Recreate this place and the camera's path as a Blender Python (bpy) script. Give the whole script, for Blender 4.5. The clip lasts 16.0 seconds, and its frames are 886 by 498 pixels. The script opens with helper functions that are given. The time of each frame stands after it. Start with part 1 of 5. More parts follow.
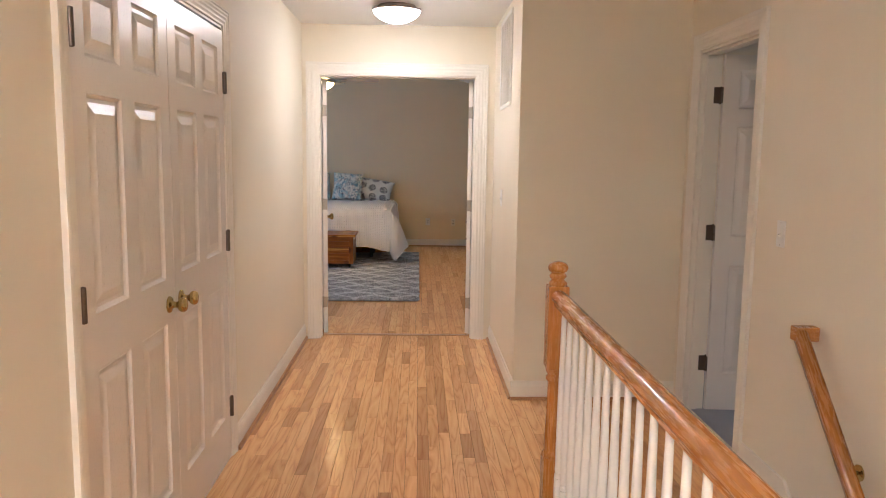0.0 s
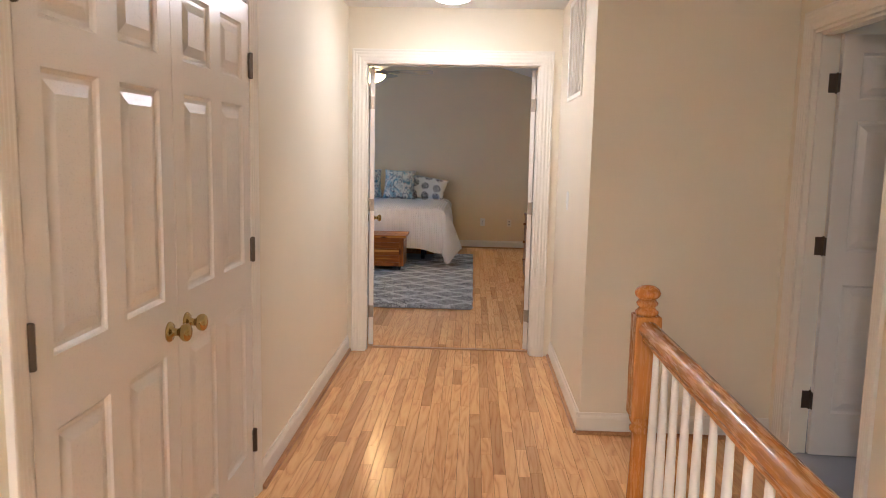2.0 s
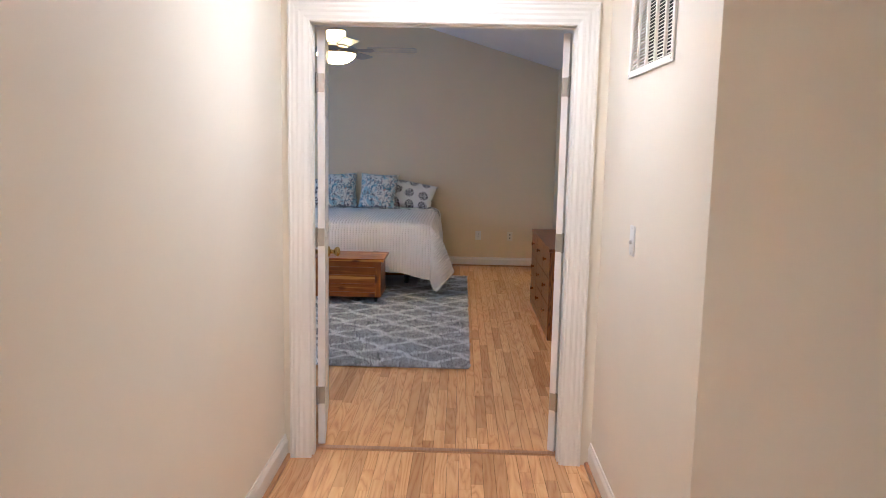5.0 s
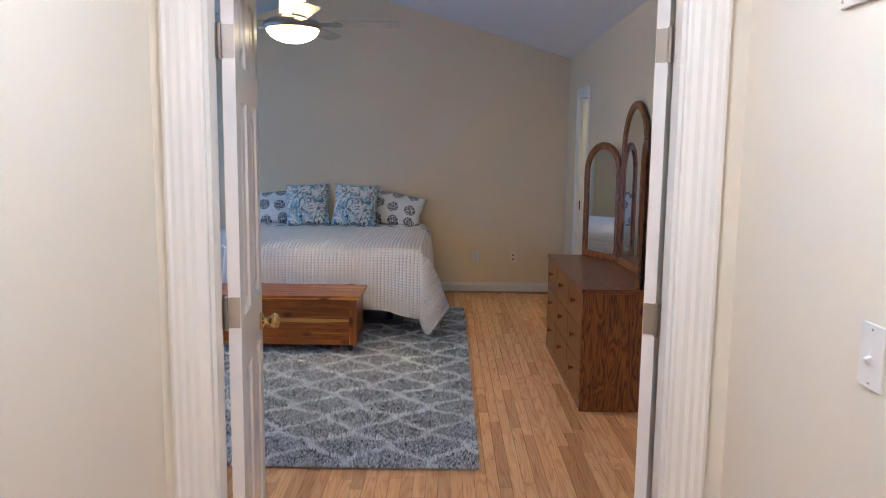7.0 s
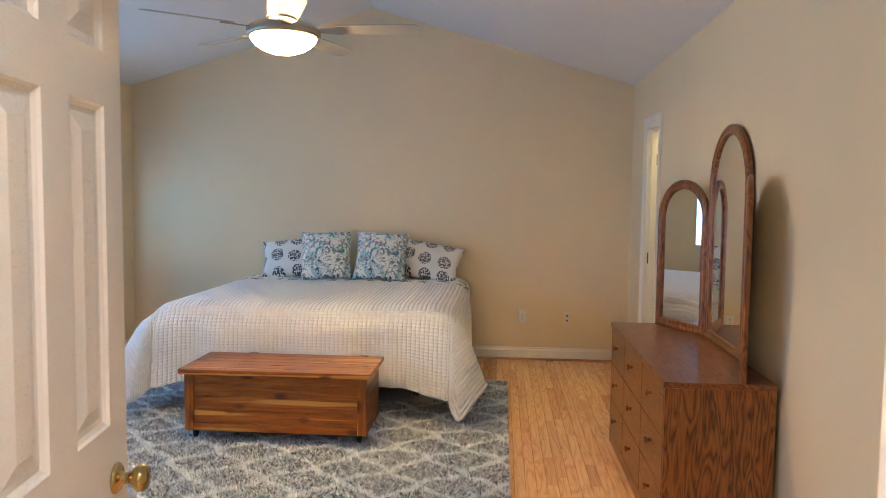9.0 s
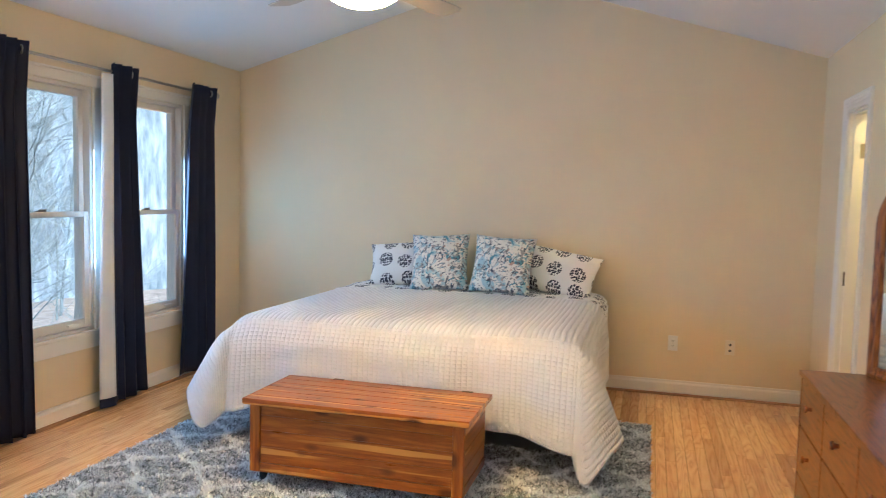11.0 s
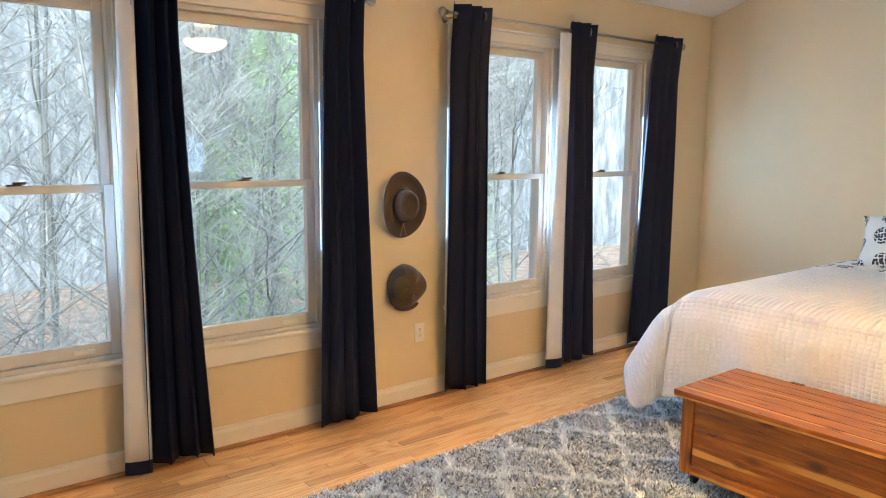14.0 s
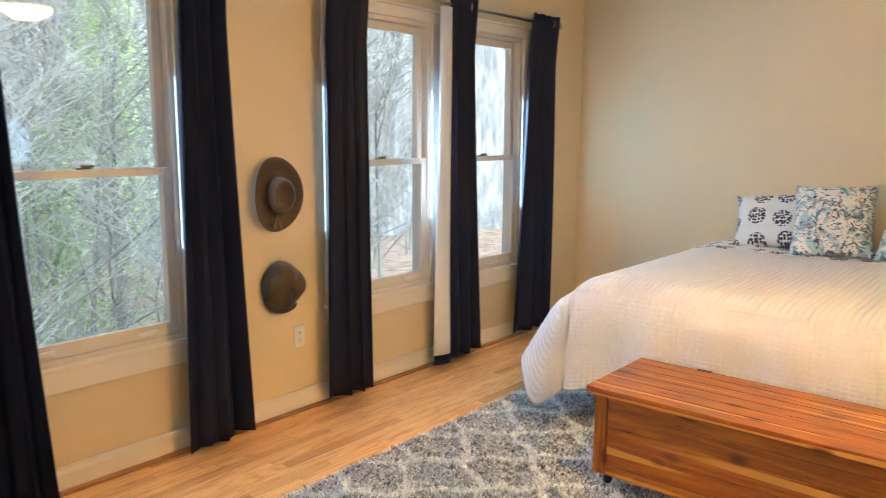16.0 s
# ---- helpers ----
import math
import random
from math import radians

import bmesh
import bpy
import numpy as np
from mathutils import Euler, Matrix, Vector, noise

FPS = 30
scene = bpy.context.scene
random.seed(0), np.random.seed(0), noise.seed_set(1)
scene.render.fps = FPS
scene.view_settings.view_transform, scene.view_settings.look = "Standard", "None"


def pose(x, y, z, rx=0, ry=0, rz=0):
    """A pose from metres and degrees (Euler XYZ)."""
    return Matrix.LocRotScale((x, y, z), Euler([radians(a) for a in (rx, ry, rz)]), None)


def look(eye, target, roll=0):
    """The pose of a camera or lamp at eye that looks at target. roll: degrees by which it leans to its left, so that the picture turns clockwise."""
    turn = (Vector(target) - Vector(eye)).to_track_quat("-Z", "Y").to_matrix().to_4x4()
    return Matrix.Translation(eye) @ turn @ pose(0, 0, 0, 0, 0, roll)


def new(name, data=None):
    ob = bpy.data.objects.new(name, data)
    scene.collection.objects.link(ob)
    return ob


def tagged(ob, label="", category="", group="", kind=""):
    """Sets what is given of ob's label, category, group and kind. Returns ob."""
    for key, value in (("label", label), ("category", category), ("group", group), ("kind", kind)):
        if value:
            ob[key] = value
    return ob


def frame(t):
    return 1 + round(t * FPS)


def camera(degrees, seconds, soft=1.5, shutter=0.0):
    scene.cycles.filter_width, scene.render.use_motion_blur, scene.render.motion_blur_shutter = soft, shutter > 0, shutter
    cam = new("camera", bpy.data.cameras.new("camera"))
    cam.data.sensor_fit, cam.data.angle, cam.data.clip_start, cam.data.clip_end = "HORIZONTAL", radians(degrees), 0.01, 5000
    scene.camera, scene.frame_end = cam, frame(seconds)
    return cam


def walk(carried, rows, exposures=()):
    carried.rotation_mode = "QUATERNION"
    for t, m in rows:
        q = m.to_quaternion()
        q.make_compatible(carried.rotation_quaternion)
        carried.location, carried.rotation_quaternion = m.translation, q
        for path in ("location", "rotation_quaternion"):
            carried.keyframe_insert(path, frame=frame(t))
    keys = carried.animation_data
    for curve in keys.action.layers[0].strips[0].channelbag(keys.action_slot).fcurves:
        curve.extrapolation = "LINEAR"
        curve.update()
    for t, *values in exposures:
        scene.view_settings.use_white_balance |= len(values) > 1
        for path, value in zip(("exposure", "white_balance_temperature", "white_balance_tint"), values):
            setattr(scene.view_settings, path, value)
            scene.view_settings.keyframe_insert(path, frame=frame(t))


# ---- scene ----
cam = camera(61.3, 16.0, 0.8, 0.3)
PATH = [
    (0, (-0.023, 0.014, 1.487), (0.045, 1.997, 1.236), 0.8),
    (0.5, (-0.031, 0.117, 1.484), (-0.024, 2.101, 1.229), 1.0),
    (1, (-0.045, 0.249, 1.488), (-0.073, 2.232, 1.233), 1.1),
    (1.5, (-0.052, 0.372, 1.491), (-0.105, 2.355, 1.231), 1.1),
    (2, (-0.033, 0.575, 1.484), (-0.107, 2.557, 1.223), 1.2),
    (2.5, (-0.009, 0.828, 1.488), (-0.092, 2.808, 1.222), 1.1),
    (3, (-0.061, 1.161, 1.497), (-0.133, 3.143, 1.234), 1.2),
    (3.5, (-0.092, 1.488, 1.486), (-0.154, 3.47, 1.221), 1.1),
    (4, (-0.084, 1.879, 1.493), (-0.137, 3.861, 1.228), 0.8),
    (4.2, (-0.045, 1.963, 1.506), (-0.11, 3.944, 1.236), 1.2),
    (6.5, (-0.203, 3.699, 1.535), (-0.209, 5.681, 1.265), 0.7),
    (7, (-0.179, 4.03, 1.534), (-0.188, 6.013, 1.274), 0.7),
    (7.5, (-0.172, 4.363, 1.517), (-0.189, 6.347, 1.262), 0.7),
    (8, (-0.161, 4.65, 1.514), (-0.197, 6.636, 1.282), 0.9),
    (8.5, (-0.108, 4.946, 1.505), (-0.188, 6.936, 1.323), 0.9),
    (8.7, (-0.09, 5.052, 1.504), (-0.2, 7.043, 1.346), 0.8),
    (10.8, (-0.031, 6.092, 1.48), (-0.508, 8.031, 1.366), 1.3),
    (11, (-0.056, 6.199, 1.492), (-0.59, 8.121, 1.345), 1.4),
    (11.5, (-0.108, 6.413, 1.505), (-0.808, 8.276, 1.305), 1.5),
    (12, (-0.104, 6.578, 1.51), (-1.044, 8.326, 1.265), 1.2),
    (12.5, (-0.084, 6.656, 1.505), (-1.223, 8.28, 1.247), 1.0),
    (13, (-0.102, 6.662, 1.518), (-1.426, 8.136, 1.25), 0.6),
    (13.5, (-0.121, 6.67, 1.52), (-1.587, 8.003, 1.245), 0.6),
    (14, (-0.139, 6.674, 1.518), (-1.686, 7.91, 1.236), 0.6),
    (14.5, (-0.157, 6.684, 1.513), (-1.729, 7.886, 1.22), 0.5),
    (15, (-0.24, 6.707, 1.505), (-1.774, 7.953, 1.199), 0.4),
    (15.5, (-0.396, 6.723, 1.509), (-1.833, 8.078, 1.197), 0.4),
    (16, (-0.52, 6.809, 1.488), (-1.795, 8.317, 1.176), 0.4),
]
EXPOSURES = [(0.0, 1.33, 5350, 14), (2.0, 1.33, 5300, 14), (4.0, 1.51, 5100, 14), (6.5, 1.32, 4600, 13), (7.5, 1.50, 4850, 12), (8.6, 1.84, 5550, 11), (11.0, 2.31, 5600, 11), (12.5, 2.46, 6000, 12), (16.0, 2.42, 6950, 15)]
walk(cam, [(t, look(eye, target, roll)) for t, eye, target, roll in PATH], EXPOSURES)

# ---- light ----
world = bpy.data.worlds.new("sky")
scene.world = world
world.use_nodes = True
wn = world.node_tree.nodes
sky = wn.new("ShaderNodeTexSky")
sky.sky_type = "NISHITA"
sky.sun_disc = False
sky.sun_elevation, sky.sun_rotation = radians(32), radians(120)
sky.air_density, sky.dust_density, sky.ozone_density = 1.2, 1.8, 1.6
wn["Background"].inputs[1].default_value = 0.100
world.node_tree.links.new(sky.outputs[0], wn["Background"].inputs[0])
sun_data = bpy.data.lights.new("sun", "SUN")
sun_data.energy, sun_data.angle, sun_data.color = 0.9, radians(14), (0.86, 0.94, 1.0)
sun = new("sun", sun_data)
sun.matrix_world = look((12, -7, 10), (0, 0, 0))
HALL_GLOW, FAN_GLOW = 22.5, 24.5
WARM = (1.0, 0.89, 0.77)
FAN_WARM = (1.0, 0.61, 0.205)
for wy in (7.21, 8.195, 9.90, 10.875):
    day = bpy.data.lights.new("window_daylight", "AREA")
    day.shape, day.size, day.size_y = "RECTANGLE", 1.54, 0.76
    day.energy, day.color = 5.6, (0.38, 0.66, 1.0)
    new("window_daylight", day).matrix_world = look((-3.572, wy, 1.335), (0.0, wy, 1.335))

# ---- materials ----


def material(name, colour, rough=0.6, metal=0.0, spec=0.5):
    m = bpy.data.materials.new(name)
    m.use_nodes = True
    b = m.node_tree.nodes["Principled BSDF"]
    b.inputs["Base Color"].default_value = (*colour, 1)
    b.inputs["Roughness"].default_value = rough
    b.inputs["Metallic"].default_value = metal
    b.inputs["Specular IOR Level"].default_value = spec
    return m


def tools(m):
    t = m.node_tree

    def node(kind, **values):
        n = t.nodes.new("ShaderNode" + kind)
        for key, v in values.items():
            n.inputs[key.replace("_", " ")].default_value = v
        return n

    return t, node, t.nodes["Principled BSDF"]


def math_node(t, op, a, b=None):
    n = t.nodes.new("ShaderNodeMath")
    n.operation = op
    for i, v in enumerate((a, b)):
        if v is None:
            continue
        if isinstance(v, (int, float)):
            n.inputs[i].default_value = v
        else:
            t.links.new(v, n.inputs[i])
    return n.outputs[0]


def ramp(t, fac, stops, smooth=False):
    r = t.nodes.new("ShaderNodeValToRGB")
    el = r.color_ramp.elements
    while len(el) < len(stops):
        el.new(0.5)
    for e, (p, c) in zip(el, stops):
        e.position, e.color = p, (*c, 1)
    if smooth:
        r.color_ramp.interpolation = "EASE"
    t.links.new(fac, r.inputs[0])
    return r.outputs[0]


def mix(t, fac, a, b, blend="MIX"):
    n = t.nodes.new("ShaderNodeMix")
    n.data_type, n.blend_type = "RGBA", blend
    for v, i in ((fac, 0), (a, 6), (b, 7)):
        if isinstance(v, (int, float)):
            n.inputs[i].default_value = v
        elif isinstance(v, tuple):
            n.inputs[i].default_value = (*v, 1)
        else:
            t.links.new(v, n.inputs[i])
    return n.outputs[2]


def bump(t, b, height, strength, dist=0.01):
    n = t.nodes.new("ShaderNodeBump")
    n.inputs["Strength"].default_value, n.inputs["Distance"].default_value = strength, dist
    t.links.new(height, n.inputs["Height"])
    t.links.new(n.outputs[0], b.inputs["Normal"])


def paint(name, colour, rough=0.55, vary=0.05, texture=0.12, scale=260):
    m = material(name, colour, rough)
    t, node, b = tools(m)
    co = node("TexCoord")
    big = node("TexNoise", Scale=1.3, Detail=4.0)
    fine = node("TexNoise", Scale=float(scale), Detail=3.0)
    for n in (big, fine):
        t.links.new(co.outputs["Object"], n.inputs["Vector"])
    dark = tuple(c * (1 - vary) for c in colour)
    light = tuple(min(1, c * (1 + vary)) for c in colour)
    t.links.new(ramp(t, big.outputs[0], [(0.3, dark), (0.7, light)]), b.inputs["Base Color"])
    t.links.new(math_node(t, "ADD", math_node(t, "MULTIPLY", fine.outputs[0], 0.12), rough - 0.06), b.inputs["Roughness"])
    bump(t, b, fine.outputs[0], texture, 0.002)
    return m


def wood(name, stops, rough=0.35, along=1, stretch=14.0, scale=9.0, source="random", tone=0.25, gloss=0.5, coat=0.0, cathedral=0.5, relief=0.10, pitch=0.0):
    """Grain along an axis. source: object, island or plain, for the shift between pieces."""
    m = material(name, stops[0][1], rough, 0.0, gloss)
    t, node, b = tools(m)
    co = node("TexCoord")
    if source == "object":
        shift = node("ObjectInfo").outputs["Random"]
    elif source == "island":
        shift = node("NewGeometry").outputs["Random Per Island"]
    else:
        shift = None
    mapping = t.nodes.new("ShaderNodeMapping")
    s = [stretch] * 3
    s[along] = 1.0
    mapping.inputs["Scale"].default_value = s
    if pitch:
        spin = node("VectorRotate")
        spin.rotation_type = "X_AXIS"
        spin.inputs["Angle"].default_value = pitch
        t.links.new(co.outputs["Object"], spin.inputs["Vector"])
        t.links.new(spin.outputs[0], mapping.inputs["Vector"])
    else:
        t.links.new(co.outputs["Object"], mapping.inputs["Vector"])
    if shift is not None:
        comb = node("CombineXYZ")
        for i, k in enumerate((37.0, 23.0, 51.0)):
            t.links.new(math_node(t, "MULTIPLY", shift, k), comb.inputs[i])
        t.links.new(comb.outputs[0], mapping.inputs["Location"])
    rings = node("TexNoise", Scale=scale * 0.13, Detail=2.0, Roughness=0.45, Distortion=0.4)
    t.links.new(mapping.outputs[0], rings.inputs["Vector"])
    bands = math_node(t, "FRACT", math_node(t, "MULTIPLY", rings.outputs[0], 11.0))
    bands = math_node(t, "ABSOLUTE", math_node(t, "SUBTRACT", bands, 0.5))
    pores = node("TexNoise", Scale=scale, Detail=5.0, Roughness=0.7)
    t.links.new(mapping.outputs[0], pores.inputs["Vector"])
    fac = math_node(t, "ADD", math_node(t, "MULTIPLY", bands, cathedral), math_node(t, "MULTIPLY", pores.outputs[0], 1.0 - cathedral * 0.5))
    colour = ramp(t, fac, stops)
    if shift is not None:
        tint = ramp(t, shift, [(0.0, (1 - tone, 1 - tone * 1.15, 1 - tone * 1.3)), (0.35, (1, 0.97, 0.93)), (0.75, (1.0, 1.0, 1.0)), (1.0, (1 + tone * 0.25, 1 + tone * 0.3, 1 + tone * 0.35))])
        colour = mix(t, 1.0, colour, tint, "MULTIPLY")
    t.links.new(colour, b.inputs["Base Color"])
    t.links.new(math_node(t, "ADD", math_node(t, "MULTIPLY", pores.outputs[0], 0.16), rough - 0.08), b.inputs["Roughness"])
    bump(t, b, fac, relief, 0.002)
    b.inputs["Coat Weight"].default_value, b.inputs["Coat Roughness"].default_value = coat, 0.12
    return m


OAK = [(0.22, (0.64, 0.315, 0.130)), (0.40, (0.79, 0.435, 0.176)), (0.75, (0.87, 0.520, 0.230))]
oak_piece = wood("oak_floor_piece", OAK, 0.19, 1, 11, 7, "object", 0.33, cathedral=0.85, relief=0.02)
oak_rest = wood("oak_floor_rest", OAK, 0.19, 1, 11, 7, "island", 0.33, cathedral=0.85, relief=0.02)
oak_trim = wood("oak_trim", [(0.25, (0.30, 0.13, 0.045)), (0.6, (0.46, 0.23, 0.085)), (0.8, (0.52, 0.28, 0.11))], 0.3, 1, 16, 9, "plain")
oak_rail = wood("oak_rail", [(0.25, (0.40, 0.155, 0.030)), (0.55, (0.49, 0.205, 0.042)), (0.8, (0.53, 0.235, 0.055))], 0.27, 1, 14, 8, "plain", coat=0.4, relief=0.02)
oak_slope = wood("oak_sloping_rail", [(0.25, (0.40, 0.155, 0.030)), (0.55, (0.49, 0.205, 0.042)), (0.8, (0.53, 0.235, 0.055))], 0.27, 1, 14, 8, "plain", coat=0.4, relief=0.02, pitch=-radians(46.5))
oak_post = wood("oak_post", [(0.25, (0.40, 0.155, 0.030)), (0.55, (0.49, 0.205, 0.042)), (0.8, (0.53, 0.235, 0.055))], 0.27, 2, 14, 8, "plain", coat=0.4, relief=0.02)
DRESSER = [(0.28, (0.075, 0.022, 0.005)), (0.45, (0.21, 0.068, 0.012)), (0.75, (0.33, 0.122, 0.024))]
dresser_up = wood("dresser_oak_upright", DRESSER, 0.38, 2, 7, 17, "plain", cathedral=0.75)
dresser_flat = wood("dresser_oak_flat", DRESSER, 0.3, 1, 9, 10, "object", 0.12)
wall_paint = paint("cream_wall_paint", (0.80, 0.725, 0.575), 0.62, 0.025)
bedroom_paint = paint("tan_wall_paint", (0.775, 0.642, 0.42), 0.62, 0.025)
ceiling_paint = paint("white_ceiling_paint", (0.80, 0.79, 0.76), 0.8, 0.02, 0.25, 120)
trim_paint = paint("white_trim_paint", (0.82, 0.775, 0.68), 0.36, 0.02, 0.05, 90)
door_paint = paint("white_door_paint", (0.78, 0.73, 0.66), 0.29, 0.02, 0.02, 240)
baluster_paint = paint("white_baluster_paint", (0.84, 0.82, 0.77), 0.34, 0.02, 0.04, 90)
brass = material("polished_brass", (0.50, 0.38, 0.155), 0.13, 1.0)
bronze = material("dark_bronze", (0.13, 0.10, 0.075), 0.38, 0.9)
nickel = material("brushed_nickel", (0.42, 0.38, 0.32), 0.33, 1.0)
plastic = material("white_plastic", (0.82, 0.80, 0.74), 0.35)
dark_slot = material("dark_slot", (0.02, 0.02, 0.02), 0.6)
black_rubber = material("black_rubber", (0.015, 0.015, 0.016), 0.6)
duct_dark = material("dark_duct", (0.03, 0.028, 0.026), 0.8)
vinyl = paint("white_vinyl", (0.78, 0.73, 0.65), 0.4, 0.02, 0.03, 60)
carpet = paint("grey_carpet", (0.34, 0.34, 0.35), 0.95, 0.12, 0.9, 420)
mirror_glass = material("mirror_glass", (0.86, 0.88, 0.88), 0.015, 1.0)


def cloth(name, colour, rough=0.85, weave=900.0, vary=0.08):
    m = paint(name, colour, rough, vary, 0.25, weave)
    b = m.node_tree.nodes["Principled BSDF"]
    b.inputs["Sheen Weight"].default_value = 0.15
    return m


navy = paint("navy_curtain_cloth", (0.005, 0.009, 0.030), 0.55, 0.08, 0.25, 700)
navy.node_tree.nodes["Principled BSDF"].inputs["Specular IOR Level"].default_value = 0.3
lining = cloth("white_curtain_lining", (0.74, 0.73, 0.71), 0.85, 700, 0.03)
spread_cloth = cloth("white_quilted_cotton", (0.75, 0.735, 0.745), 0.9, 500, 0.02)


def quilting(m):
    """Ribs stitched along the bed, crossed by finer rows on the drop at the foot."""
    t, node, b = tools(m)
    sep = node("SeparateXYZ")
    t.links.new(node("TexCoord").outputs["UV"], sep.inputs[0])
    rib = math_node(t, "ABSOLUTE", math_node(t, "SINE", math_node(t, "MULTIPLY", sep.outputs[0], math.pi / 0.030)))
    row = math_node(t, "ABSOLUTE", math_node(t, "SINE", math_node(t, "MULTIPLY", sep.outputs[1], math.pi / 0.021)))
    drop = math_node(t, "GREATER_THAN", sep.outputs[1], -0.02)
    row = math_node(t, "ADD", math_node(t, "MULTIPLY", row, drop), math_node(t, "SUBTRACT", 1.0, drop))
    rib = math_node(t, "POWER", rib, 0.5)
    row = math_node(t, "ADD", math_node(t, "MULTIPLY", math_node(t, "POWER", row, 0.5), 0.45), 0.55)
    bump(t, b, math_node(t, "MULTIPLY", rib, row), 0.85, 0.0085)
    return m


quilting(spread_cloth)
brown_felt = cloth("brown_felt", (0.075, 0.045, 0.024), 0.7, 300, 0.15)
box_cloth = cloth("mattress_ticking", (0.55, 0.54, 0.52), 0.9, 400)
dark_base = cloth("dark_bed_base_cloth", (0.03, 0.028, 0.03), 0.9, 400)


def cap_cloth():
    m = cloth("patchwork_tweed", (0.08, 0.06, 0.03), 0.9, 500, 0.1)
    t, node, b = tools(m)
    co = node("TexCoord")
    v = node("TexVoronoi", Scale=9.0, Randomness=0.35)
    t.links.new(co.outputs["Object"], v.inputs["Vector"])
    sep = node("SeparateColor")
    t.links.new(v.outputs["Color"], sep.inputs[0])
    c = ramp(t, sep.outputs[0], [(0.0, (0.085, 0.06, 0.02)), (0.34, (0.03, 0.033, 0.04)), (0.5, (0.10, 0.05, 0.025)), (0.8, (0.06, 0.055, 0.02))])
    t.links.new(c, b.inputs["Base Color"])
    return m


def cedar(source_axis):
    m = wood("red_cedar" + "xyz"[source_axis], [(0.22, (0.155, 0.036, 0.004)), (0.5, (0.295, 0.083, 0.008)), (0.72, (0.42, 0.138, 0.013))], 0.3, source_axis, 9, 5, "object", 0.20, cathedral=0.35)
    t, node, b = tools(m)
    old = b.inputs["Base Color"].links[0].from_socket
    co = node("TexCoord")
    mp = t.nodes.new("ShaderNodeMapping")
    s = [26.0, 26.0, 26.0]
    s[source_axis] = 0.9
    mp.inputs["Scale"].default_value = s
    t.links.new(co.outputs["Object"], mp.inputs["Vector"])
    sap = node("TexNoise", Scale=0.75, Detail=2.0)
    t.links.new(mp.outputs[0], sap.inputs["Vector"])
    c = mix(t, ramp(t, sap.outputs[0], [(0.585, (0, 0, 0)), (0.625, (0.8, 0.8, 0.8))]), old, (0.64, 0.31, 0.062))
    mk = t.nodes.new("ShaderNodeMapping")
    k = [13.0, 13.0, 13.0]
    k[source_axis] = 6.5
    mk.inputs["Scale"].default_value = k
    t.links.new(co.outputs["Object"], mk.inputs["Vector"])
    knots = node("TexVoronoi", Scale=0.62)
    t.links.new(mk.outputs[0], knots.inputs["Vector"])
    c = mix(t, ramp(t, knots.outputs["Distance"], [(0.11, (0.92, 0.92, 0.92)), (0.23, (0, 0, 0))]), c, (0.10, 0.022, 0.006))
    t.links.new(c, b.inputs["Base Color"])
    return m


cedar_x = cedar(0)
cedar_z = cedar(2)
cedar_y = cedar(1)


def medallion_cloth():
    """White cotton with rows of black dotted medallions."""
    m = cloth("white_cotton_black_medallions", (0.78, 0.77, 0.74), 0.9, 600, 0.02)
    t, node, b = tools(m)
    co = node("TexCoord")
    cells = node("TexVoronoi", Scale=6.2, Randomness=0.25)
    t.links.new(co.outputs["UV"], cells.inputs["Vector"])
    cells.voronoi_dimensions = "2D"
    dots = node("TexVoronoi", Scale=56.0, Randomness=0.6)
    dots.voronoi_dimensions = "2D"
    t.links.new(co.outputs["UV"], dots.inputs["Vector"])
    disc = math_node(t, "LESS_THAN", cells.outputs["Distance"], 0.36)
    dot = math_node(t, "LESS_THAN", dots.outputs["Distance"], 0.44)
    c = mix(t, math_node(t, "MULTIPLY", disc, dot), (0.78, 0.77, 0.74), (0.045, 0.045, 0.06))
    t.links.new(c, b.inputs["Base Color"])
    return m


def floral_cloth():
    """Cream cotton printed with teal blooms, grey leaves and dark sprigs."""
    m = cloth("cream_cotton_teal_floral", (0.78, 0.77, 0.70), 0.9, 600, 0.02)
    t, node, b = tools(m)
    co = node("TexCoord")

    def spots(scale, lo, hi, distort, seed):
        mp = t.nodes.new("ShaderNodeMapping")
        mp.inputs["Location"].default_value = (seed, seed * 1.7, 0)
        t.links.new(co.outputs["UV"], mp.inputs["Vector"])
        n = node("TexNoise", Scale=scale, Detail=3.0, Distortion=distort)
        t.links.new(mp.outputs[0], n.inputs["Vector"])
        return ramp(t, n.outputs[0], [(lo, (0, 0, 0)), (hi, (1, 1, 1))])

    c = mix(t, spots(11.0, 0.53, 0.57, 1.0, 1.0), (0.74, 0.73, 0.66), (0.38, 0.54, 0.58))
    c = mix(t, spots(15.0, 0.57, 0.61, 1.8, 5.0), c, (0.10, 0.29, 0.36))
    c = mix(t, spots(19.0, 0.565, 0.60, 1.6, 9.0), c, (0.30, 0.30, 0.29))
    c = mix(t, spots(22.0, 0.585, 0.61, 2.2, 14.0), c, (0.07, 0.09, 0.12))
    c = mix(t, spots(16.0, 0.67, 0.69, 0.5, 21.0), c, (0.42, 0.30, 0.25))
    t.links.new(c, b.inputs["Base Color"])
    return m


medallion = medallion_cloth()
floral = floral_cloth()


def tuft(name, a, bcol):
    m = material(name, a, 0.95)
    t, node, b = tools(m)
    r = node("NewGeometry").outputs["Random Per Island"]
    t.links.new(ramp(t, r, [(0.0, a), (1.0, bcol)]), b.inputs["Base Color"])
    return m


